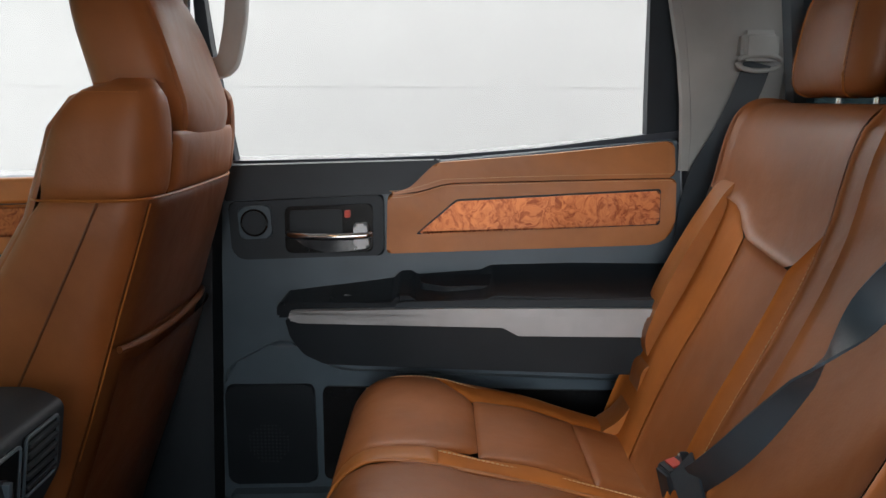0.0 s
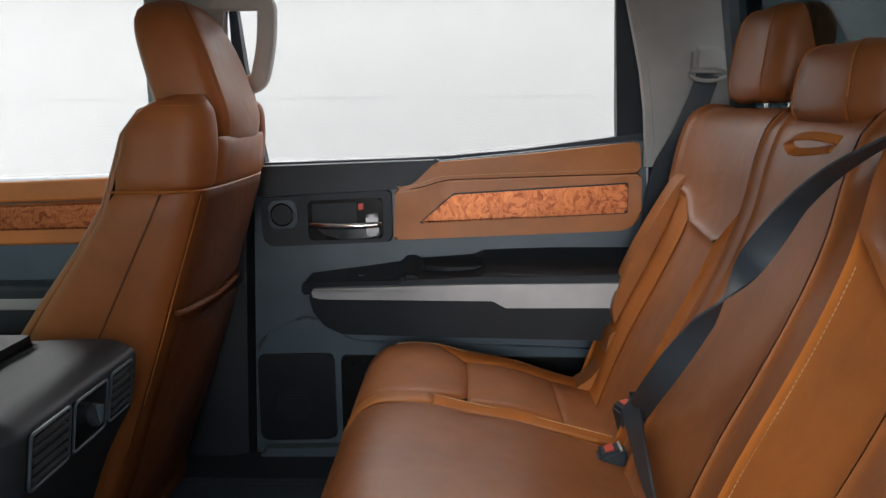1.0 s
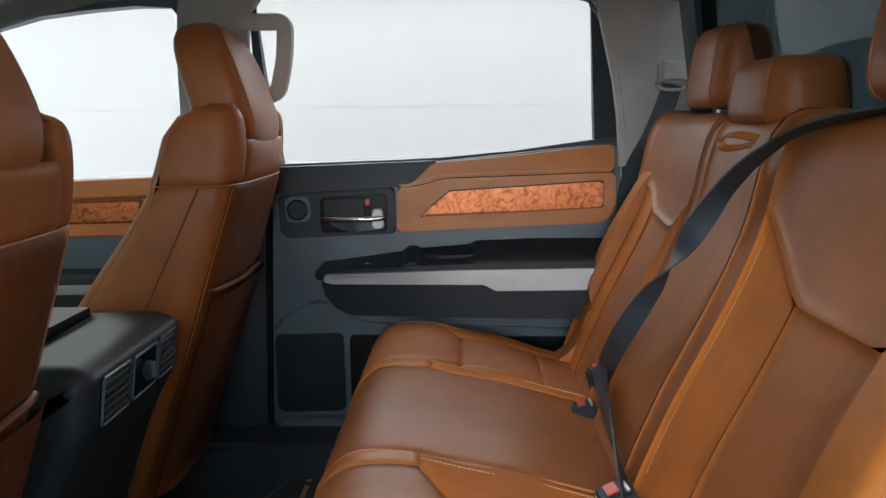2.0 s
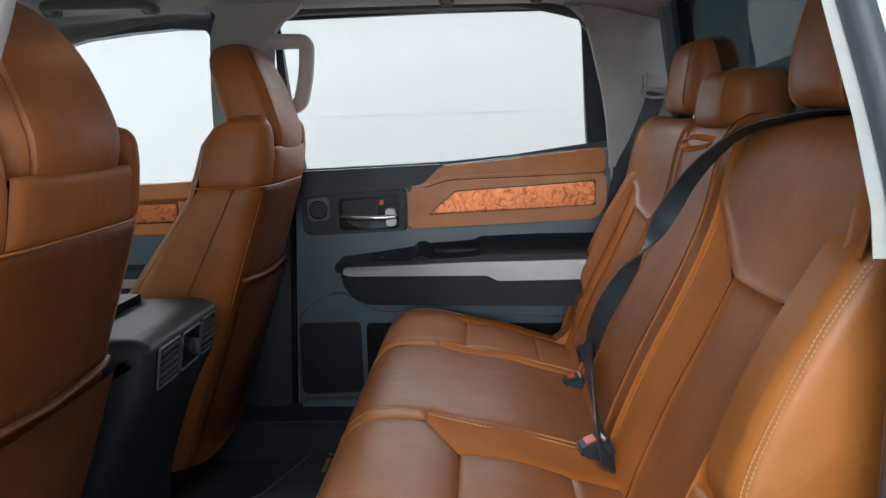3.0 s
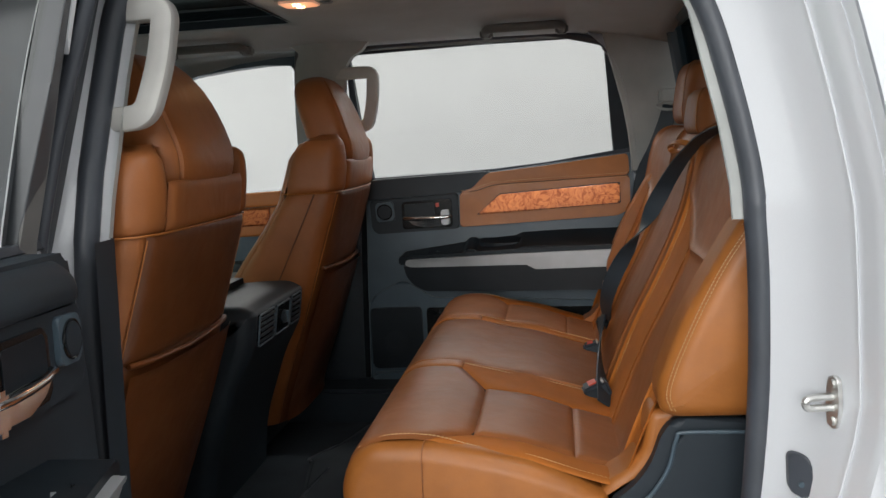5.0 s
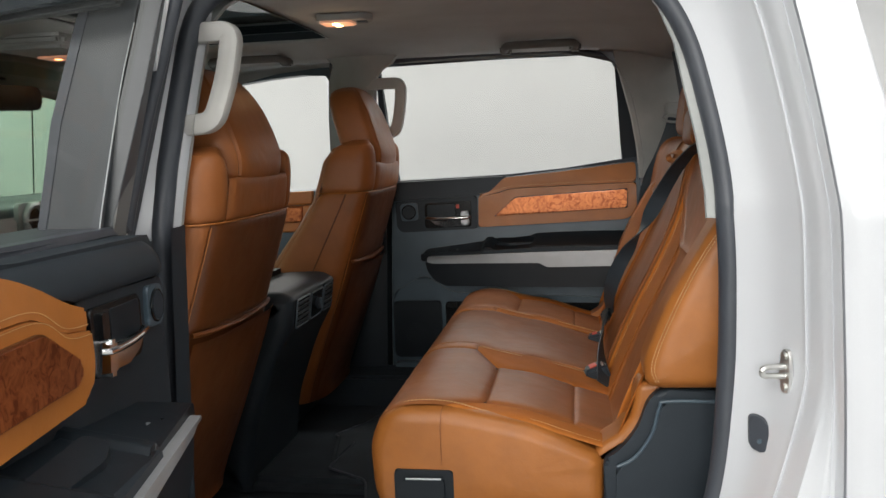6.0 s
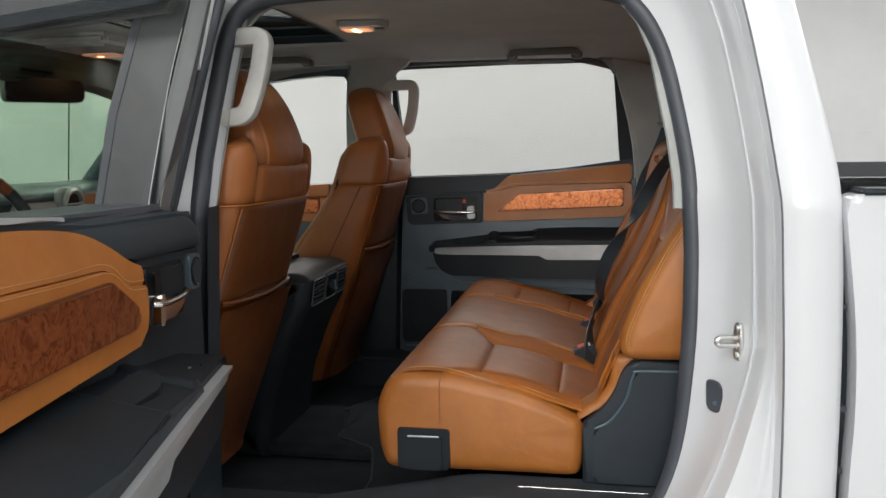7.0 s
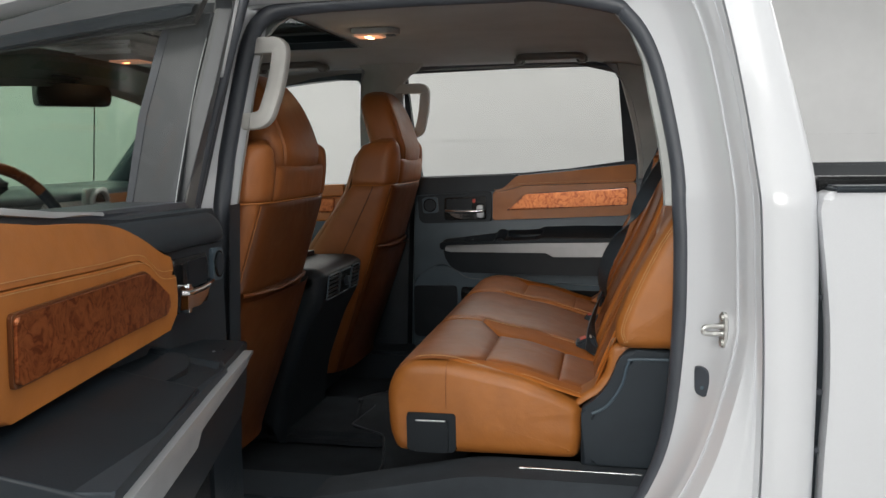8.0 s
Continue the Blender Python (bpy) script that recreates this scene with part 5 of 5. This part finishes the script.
for s, e, b in ((-1, 0.145, (0.085, 0.150, 0.335, 0.535, 0.612)), (1, 0.270, (0.158, 0.212, 0.262, 0.438, 0.640))):
    part("piping", tube(on_cush([(0.05, e), (0.12, e), (0.20, e), (0.27, e), (0.34, e), (0.45, e), (0.6, e), (0.74, e)], s, -0.004), 0.0032, 6), M_TAN, SEAT, "tan seam piping")
    part("stitching", stitches(on_cush([(0.405, e + 0.028), (0.5, e + 0.028), (0.6, e + 0.028), (0.74, e + 0.03)], s, 0.0006)), M_THREAD, SEAT)
    part("stitching", stitches(on_cush([(0.25, 0.604), (0.32, 0.606), (0.40, 0.604), (0.48, 0.602), (0.56, 0.602), (0.64, 0.602), (0.70, 0.602)], s, -0.0015)), M_THREAD, SEAT)
    part("stitching", stitches(on_back([(0.06, b[1] + 0.012), (0.15, b[1] + 0.012), (0.25, b[1] + 0.012), (0.35, b[1] + 0.012), (0.43, b[1] + 0.012)], s, 0.001)), M_THREAD, SEAT)
    part("piping", tube(on_back([(0.03, b[0]), (0.15, b[0]), (0.3, b[0]), (0.45, b[0]), (0.55, b[0]), (0.60, b[0]), (0.64, b[0])], s, -0.006), 0.0062, 8), M_TAN, SEAT, "tan seam piping")
    if s > 0:
        part("stitching", stitches(on_back([(0.20, 0.612), (0.27, 0.616), (0.35, 0.618), (0.44, 0.616)], s, 0.001), 0.0065, 0.0045, 0.0008), M_THREAD, SEAT)
    bol = [(0.896, 1.352), (0.862, 1.300), (0.834, 1.247), (0.808, 1.190), (0.786, 1.135), (0.778, 1.100), (0.786, 1.076)]
    for off, y in ((0.001, 0.6600), (-0.004, 0.6575)):
        part("stitching", stitches(smooth_line([(x + off, s * y, z) for x, z in bol], 8), 0.0060, 0.0042, 0.0009), M_THREAD, SEAT)

# ---- jamb hardware ----
st = thing("door_striker", (0.965, -0.835, 1.15), "zinc-plated steel door striker on the white jamb", "striker")
sx = lambda a, b, d: Vector((0.957 - d * 0.94 + a * 0.33, -0.838 - a * 0.94 - d * 0.33, 1.15 + b))
part("plate", plate(round_poly([(-0.009, -0.034), (0.009, -0.034), (0.013, 0.0), (0.009, 0.034), (-0.009, 0.034), (-0.013, 0.0)], 0.012), sx, -0.001, 0.005, 0.002), M_ZINC, st)
part("hook", tube(smooth_line([sx(0.0, 0.007, 0.0), sx(-0.004, 0.007, 0.02), sx(-0.006, 0.006, 0.034), sx(-0.007, 0.0, 0.038), sx(-0.006, -0.006, 0.034), sx(-0.004, -0.007, 0.02), sx(0.0, -0.007, 0.0)], 4), 0.0050, 8), M_ZINC, st)
for zb in (-0.024, 0.024):
    part("screw", disc(sx(0, zb, 0.006), (-0.94, -0.33, 0), 0.0065, 0.005, 12, 0.001), M_ZINC, st)
pg = thing("jamb_bumper", (0.92, -0.804, 1.043), "dark rubber bumper plug on the white jamb", "bumper")
part("pad", plate(round_poly([(-0.012, -0.027), (-0.012, 0.027), (0.012, 0.027), (0.012, -0.027)], 0.011), lambda a, b, d: Vector((0.922 + a, -0.807 - 0.9 * a + 0.22 * b - d, 1.043 + b)), -0.004, 0.010, 0.004), M_RUBBER, pg)
part("pin", disc((0.922, -0.821, 1.033), (0, -1, 0), 0.004, 0.004, 10, 0.001), M_SLATE, pg)

# ---- roof lamps ----
dome = thing("dome_lamp", (0.07, 0, 1.84), "lit warm dome lamp in the headliner", "lamp")
part("bezel", plate(round_poly([(0.000, -0.05), (0.115, -0.038), (0.140, 0.0), (0.115, 0.038), (0.000, 0.05), (-0.012, 0.0)], 0.014), lambda a, b, d: Vector((a, b, 1.842 - d)), -0.006, 0.010, 0.004), M_GREY, dome)
part("lens", plate(round_poly([(0.004, -0.042), (0.086, -0.034), (0.086, 0.034), (0.004, 0.042)], 0.010), lambda a, b, d: Vector((a, b, 1.842 - d)), 0.0, 0.015, 0.006), M_LENS, dome, "frosted lens")
for dy in (-0.014, 0.016):
    part("bulb", disc((0.042, dy, 1.8262), (0, 0, -1), 0.010, 0.004, 14, 0.001), M_BULB, dome, "glowing bulb")
part("switch", box(0.095, 0.122, -0.014, 0.014, 1.828, 1.834, 0.002), M_SLATE, dome)
ld = bpy.data.lights.new("dome_lamp_light", "POINT")
ld.energy, ld.color, ld.shadow_soft_size = 0.12, (1.0, 0.62, 0.32), 0.03
new("dome_lamp_light", ld).location = (0.042, 0.0, 1.795)
ov = thing("overhead_console", (-0.80, 0.03, 1.80), "grey overhead console with a lit map lamp", "lamp")
part("housing", box(-0.91, -0.66, -0.13, 0.15, 1.795, 1.835, 0.015, 3), M_HEAD, ov)
part("bulb", disc((-0.81, 0.075, 1.792), (0, 0, -1), 0.012, 0.006, 14, 0.001), M_BULB, ov, "glowing map lamp")
part("lens", box(-0.85, -0.74, 0.03, 0.12, 1.789, 1.797, 0.004), M_LENS, ov)

# ---- front of the cab ----
setting("window_screen", plate([(-0.83, 1.30), (0.83, 1.30), (0.73, 1.80), (-0.73, 1.80)], lambda a, b, d: Vector((-1.42 + 1.10 * (b - 1.30) + d, a, b)), 0, 0.006, 0), M_GREEN, "green tinted windscreen", "window")
for s in (-1, 1):
    setting("wall_a_pillar_" + ("near" if s < 0 else "far"), tube([(-1.58, s * 0.80, 1.10), (-1.27, s * 0.75, 1.42), (-1.10, s * 0.72, 1.60), (-0.95, s * 0.70, 1.77), (-0.85, s * 0.685, 1.83)], 0.045, 10), M_SLATE, "grey windscreen pillar", "pillar")
setting("wall_bonnet", box(-3.0, -1.60, -0.92, 0.92, 1.02, 1.16, 0.05, 3), M_WHITE, "white painted bonnet", "car body")
setting("wall_firewall", slab(-1.72, -1.66, -0.85, 0.85, 0.5, 1.26), M_BLACK, "black firewall", "wall")
hd = bmesh.new()


def header(i, j):
    """Cloth-covered front end of the roof, down to the top edge of the glass."""
    y = lerp(-0.73, 0.73, i / 14)
    low = 1.705 - 0.16 * y * y
    k = j / 5
    return Vector((lerp(-0.86, -1.42 + 1.10 * (low - 1.30) + 0.012, k), y, lerp(1.800 - 0.05 * y * y, low, k) + 0.012 * math.sin(math.pi * k)))


grid(hd, header, 14, 5)
bmesh.ops.solidify(hd, geom=hd.faces[:], thickness=0.008)
# Mid-grey instead of the headliner cloth: the header's shade is in its colour.
setting("trim_header", hd, M_GRIP, "grey cloth header above the windscreen, darkened for shade", "roof trim")
DASH = thing("dashboard", (-1.3, 0, 0.9), "dark grey dashboard with tan leather and silver vents", "dashboard")
part("top_pad", plate(round_poly([(-1.78, 1.24), (-1.70, 1.335), (-1.35, 1.385), (-1.18, 1.380), (-1.12, 1.35), (-1.14, 1.30)], 0.03), lambda a, b, d: Vector((a, d, b)), -0.74, 0.74, 0.02), M_SLATE, DASH)
part("lower_dash", plate(round_poly([(-1.70, 0.75), (-1.70, 1.30), (-1.13, 1.345), (-1.09, 1.15), (-1.18, 0.75)], 0.03), lambda a, b, d: Vector((a, d, b)), -0.74, 0.74, 0.02), M_BLACK, DASH)
part("passenger_trim", box(-1.12, -1.095, 0.34, 0.74, 1.27, 1.345, 0.008), M_TAN, DASH, "tan leather dash trim")
for yv in (-0.68, 0.285):
    vt = part("round_vent", tube([(-1.085, yv + 0.048 * math.cos(k * math.pi / 12), 1.315 + 0.048 * math.sin(k * math.pi / 12)) for k in range(24)], 0.011, 8, True), M_SILVER, DASH, "silver vent ring")
    part("vent_bezel", plate(round_poly([(yv - 0.075, 1.245), (yv + 0.072, 1.245), (yv + 0.066, 1.372), (yv - 0.066, 1.372)], 0.02), lambda a, b, d: Vector((-1.10 + d, a, b)), -0.01, 0.008, 0.004), M_SILVER, vt, "silver vent surround")
    part("vent_core", disc((-1.092, yv, 1.315), (1, 0, 0), 0.040, 0.01, 20), M_GLOSSY, vt)
    part("vent_bar", box(-1.088, -1.078, yv - 0.040, yv + 0.040, 1.312, 1.318, 0.001), M_SILVER, vt)
part("silver_panel", box(-1.10, -1.085, -0.02, 0.20, 1.235, 1.33, 0.01), M_SILVER, DASH, "silver centre panel")
part("gauge_hood", plate(round_poly([(-1.20, 1.34), (-1.16, 1.44), (-1.02, 1.425), (-1.00, 1.40), (-1.10, 1.34)], 0.02), lambda a, b, d: Vector((a, d, b)), -0.62, -0.26, 0.02), M_BLACK, DASH)
for yv in (-0.53, -0.36):
    gr = part("gauge_ring", tube([(-1.065, yv + 0.055 * math.cos(k * math.pi / 12), 1.355 + 0.055 * math.sin(k * math.pi / 12)) for k in range(24)], 0.007, 8, True), M_SILVER, DASH, "silver gauge ring")
    part("dial", disc((-1.072, yv, 1.355), (1, 0, 0), 0.052, 0.006, 20), M_GLOSSY, gr)
wh = thing("steering_wheel", (-0.84, -0.44, 1.30), "black and wood-rimmed steering wheel", "steering wheel")
ax = Vector((0.90, 0, 0.42)).normalized()
ay, az = Vector((0, 1, 0)), Vector((-0.42, 0, 0.90)).normalized()
C = Vector((-0.84, -0.44, 1.285))
ring = lambda a: C + ay * (0.192 * math.sin(a)) + az * (0.192 * math.cos(a))
part("wood_rim", tube([ring(math.radians(a)) for a in range(-55, 56, 5)], 0.0165, 10), M_WOOD, wh, "wood-grain upper rim")
part("leather_rim", tube([ring(math.radians(a)) for a in range(55, 306, 6)], 0.0165, 10), M_BLACK, wh, "black leather lower rim")
part("hub", disc(C - ax * 0.01, ax, 0.075, 0.05, 24, 0.012), M_BLACK, wh)
for a in (80, 180, 280):
    part("spoke", tube([C + (ring(math.radians(a)) - C) * k for k in (0.3, 0.65, 0.95)], 0.018, 8, flat=0.5), M_SILVER, wh)
part("column", tube([C - ax * 0.02, C - ax * 0.12, C - ax * 0.30], 0.035, 10), M_BLACK, wh)
mir = thing("rear_view_mirror", (-0.93, -0.02, 1.68), "black-framed rear-view mirror on a short stalk", "mirror")
mp = lambda a, b, d: Vector((-0.93 + d * 0.85 + a * 0.45, -0.025 + a * 0.89 - d * 0.45, 1.682 + b))
part("housing", plate(round_poly([(-0.130, -0.040), (0.115, -0.034), (0.115, 0.034), (-0.130, 0.036)], 0.022), mp, -0.03, 0.006, 0.006), M_GLOSSY, mir)
# Glossy black instead of silvering: the dark reflection is put into the colour.
part("glass", plate(round_poly([(-0.122, -0.031), (0.106, -0.026), (0.106, 0.027), (-0.122, 0.028)], 0.016), mp, 0.0, 0.0075, 0.0), M_GLOSSY, mir, "mirror glass, blackened for its dark reflection")
part("mount", box(-1.00, -0.935, -0.15, 0.03, 1.712, 1.775, 0.02, 3), M_GLOSSY, mir, "black sensor housing")
part("stalk", tube([(-0.95, -0.02, 1.70), (-0.98, 0.0, 1.75), (-0.985, 0.0, 1.80)], 0.016, 8), M_GLOSSY, mir)
setting("antenna", tube([(-1.55, 0.90, 1.12), (-1.49, 0.90, 1.86)], 0.0028, 6), M_GLOSSY, "thin black antenna mast on the fender", "antenna")


def front_door(side, nm):
    t = thing("door_front_" + nm, (-0.7, side * 0.85, 0.66), "closed front door with black frame and tan leather inside", "car door")
    pt = lambda a, b, d: Vector((a, side * (0.76 - d), b))
    up = lambda a, b, d: Vector((a, side * (0.80 - 0.28 * (b - 1.40) - d), b))
    P = lambda n, poly, d0, d1, mat, bev=0.004, lab="", f=pt: part(n, plate(poly, f, d0, d1, bev), mat, t, lab)
    P("shell", [(-1.35, 0.60), (-1.35, 1.33), (-0.10, 1.365), (-0.115, 0.60)], -0.20, -0.06, M_WHITE, 0.006, "white painted outer door skin")
    P("inner_panel", [(-1.30, 0.66), (-1.30, 1.335), (-0.23, 1.362), (-0.25, 0.66)], -0.055, 0.0, M_SLATE, 0.008)
    P("upper_leather", [(-1.10, 1.29), (-1.10, 1.333), (-0.30, 1.362), (-0.30, 1.312)], 0.0, 0.016, M_TAN, 0.008, "tan leather door top")
    P("wood_trim", [(-1.0, 1.235), (-1.0, 1.285), (-0.34, 1.306), (-0.34, 1.248)], 0.0, 0.024, M_WOOD, 0.006, "burl wood inlay")
    P("lower_leather", [(-1.05, 1.20), (-1.05, 1.286), (-0.30, 1.310), (-0.30, 1.212)], 0.0, 0.012, M_TAN, 0.008, "tan leather door insert")
    P("armrest", [(-0.95, 1.00), (-0.95, 1.12), (-0.32, 1.13), (-0.32, 1.01)], 0.0, 0.06, M_BLACK, 0.015, "black armrest")
    P("silver_strip", [(-0.93, 1.068), (-0.93, 1.092), (-0.33, 1.098), (-0.33, 1.072)], 0.05, 0.066, M_SILVER, 0.003, "satin silver strip")
    P("window_frame", [(-1.38, 1.345), (-1.10, 1.355), (-0.90, 1.60), (-0.77, 1.68), (-0.66, 1.722), (-0.55, 1.748), (-0.42, 1.762), (-0.30, 1.770), (-0.212, 1.768), (-0.200, 1.750), (-0.222, 1.368), (-0.10, 1.368), (-0.035, 1.80), (-0.30, 1.805), (-0.56, 1.79), (-0.82, 1.74), (-1.02, 1.66)], -0.05, 0.0, M_COVER if side < 0 else M_SLATE, 0.004, "dark grey window frame", up)
    g = P("window_pane", [(-1.32, 1.34), (-0.24, 1.36), (-0.22, 1.79), (-0.55, 1.79), (-0.82, 1.755), (-1.0, 1.675)], -0.030, -0.026, M_GLASS, 0, "clear window glass", up)
    g.visible_shadow = False
    out = lambda a, b, d: Vector((a, side * (0.925 - 0.25 * (b - 1.375) - d), b))
    if side < 0:
        lean = lambda y0: (lambda a, b, d: Vector((a, -(y0 - tumble(b)) + d, b)))
        P("pillar_applique", [(-0.197, 1.335), (-0.092, 1.335), (-0.088, 1.387), (-0.081, 1.458), (-0.066, 1.612), (-0.049, 1.717), (-0.040, 1.770), (-0.128, 1.770), (-0.140, 1.721), (-0.171, 1.562)], 0.0, -0.010, M_COVER, 0.003, "satin grey pillar cover", lean(0.925))
        P("run_channel", [(-0.208, 1.335), (-0.190, 1.335), (-0.164, 1.562), (-0.134, 1.721), (-0.122, 1.770), (-0.138, 1.770), (-0.152, 1.721), (-0.182, 1.562)], 0.02, -0.012, M_RUBBER, 0.003, "black glass run strip", lean(0.925))
        part("frame_line", tube(smooth_line([lean(0.937)(a, b, 0.0) for a, b in ((-0.090, 1.340), (-0.086, 1.387), (-0.079, 1.458), (-0.064, 1.612), (-0.047, 1.717))], 4), 0.0012, 6), M_SILVER, t, "bright edge of the pillar cover")
        P("frame_edge", [(-0.092, 1.335), (-0.083, 1.335), (-0.077, 1.389), (-0.067, 1.457), (-0.056, 1.561), (-0.050, 1.646), (-0.040, 1.722), (-0.032, 1.80), (-0.050, 1.80), (-0.062, 1.646), (-0.080, 1.457)], 0.03, -0.006, M_GRIP, 0.004, "grey rubber-coated frame edge", lean(0.905))
        P("painted_flange", [(-0.049, 1.668), (-0.036, 1.735), (-0.028, 1.81), (-0.052, 1.81), (-0.050, 1.735)], 0.004, -0.002, M_WHITE, 0.001, "white painted frame flange", lean(0.905))
        part("edge_seal", tube(smooth_line([lean(0.845)(a, b, 0.0) for a, b in ((-0.112, 1.25), (-0.098, 1.367), (-0.084, 1.455), (-0.068, 1.564), (-0.050, 1.652), (-0.029, 1.752), (-0.014, 1.83))], 4), 0.0115, 10, up=(0, 1, 0)), M_RUBBER, t, "black rubber edge seal")
        P("edge_core", [(-0.16, 1.20), (-0.112, 1.20), (-0.094, 1.455), (-0.060, 1.652), (-0.030, 1.80), (-0.10, 1.80), (-0.15, 1.455)], 0.0, 0.04, M_BELLY, 0.002, "", lean(0.885))
        vis = bmesh.new()
        xs = [-1.0, -0.8, -0.6, -0.4, -0.2, -0.08, -0.042]
        prof = [(0.012, 0.018), (-0.010, 0.012), (-0.026, 0.0), (-0.034, -0.018), (-0.030, -0.022), (-0.012, -0.018)]
        grid(vis, lambda i, j: Vector((xs[i], -0.885 + prof[j][0], 1.768 - 0.13 * max(0, -0.05 - xs[i]) ** 1.25 + prof[j][1] * (0.7 if i == len(xs) - 1 else 1))), len(xs) - 1, 5)
        part("rain_visor", vis, M_BELLY, t, "smoked plastic rain visor")
        P("outer_frame", [(-1.04, 1.60), (-0.8, 1.665), (-0.5, 1.705), (-0.06, 1.742), (-0.02, 1.815), (-0.24, 1.815), (-0.434, 1.776), (-0.7, 1.72), (-1.02, 1.64)], 0.0, -0.02, M_COVER, 0.004, "dark grey door frame top", lambda a, b, d: Vector((a, -0.862 + d, b)))
    return t


front_door(-1, "near")
front_door(1, "far")

# ---- floor mat: it reaches out from under the bench, with a notch at the middle ----
MAT_Z = lambda x, y: 0.624 + 0.036 * max(0.0, 1 - ((y - 0.06) / 0.30) ** 2)
setting("floor_hump", box(-0.9, 0.5, -0.15, 0.25, 0.60, 0.646, 0.03, 4), M_CARPET, "black carpeted floor hump", "floor")
mt = thing("floor_mat", (0.25, 0.0, 0.61), "black floor mat with small bronze print reaching from under the bench", "floor mat")
edge = round_poly([(0.36, 0.64), (0.05, 0.64), (-0.025, 0.40), (-0.078, 0.166), (0.006, 0.107), (-0.024, -0.072), (0.094, -0.127), (0.14, -0.30), (0.14, -0.56), (0.36, -0.56)], [0.02, 0.03, 0.1, 0.015, 0.03, 0.015, 0.02, 0.03, 0.03, 0.02])
carpet = bmesh.new()
carpet.faces.new([carpet.verts.new((a, b, 0)) for a, b in edge])
bmesh.ops.triangulate(carpet, faces=carpet.faces[:])
bmesh.ops.subdivide_edges(carpet, edges=carpet.edges[:], cuts=3, use_grid_fill=True)
for v in carpet.verts:
    v.co.z = MAT_Z(v.co.x, v.co.y)
bmesh.ops.solidify(carpet, geom=carpet.faces[:], thickness=0.006)
part("carpet", carpet, M_MAT, mt)
part("binding", tube([(a, b, MAT_Z(a, b) + 0.001) for a, b in edge], 0.0032, 6, True), M_RUBBER, mt, "sewn edge binding")
for k in range(9):
    if k != 5:
        part("print_bar", plate([(0.084, 0.475 + k * 0.018), (0.095, 0.475 + k * 0.018), (0.095, 0.487 + k * 0.018), (0.084, 0.487 + k * 0.018)], lambda a, b, d: Vector((a, b, MAT_Z(a, b) + 0.002 + d)), 0.0, 0.002, 0), M_BRONZE, mt, "bronze print bar")
sp = thing("sill_strip", (0.6, -0.70, 0.716), "dark sill step with a thin chrome strip", "sill trim")
part("step", plate(round_poly([(0.02, 0.70), (0.46, 0.794), (0.90, 0.794), (0.90, 0.70)], [0, 0.05, 0.01, 0]), lambda a, b, d: Vector((a, -0.64 - d, b)), -0.02, 0.098, 0.012), M_MAT, sp, "dark sill step")
part("strip", plate([(0.56, 0.792), (0.82, 0.792), (0.82, 0.7975), (0.56, 0.7975)], lambda a, b, d: Vector((a, d, b)), -0.680, -0.684, 0.001), M_CHROME, sp)
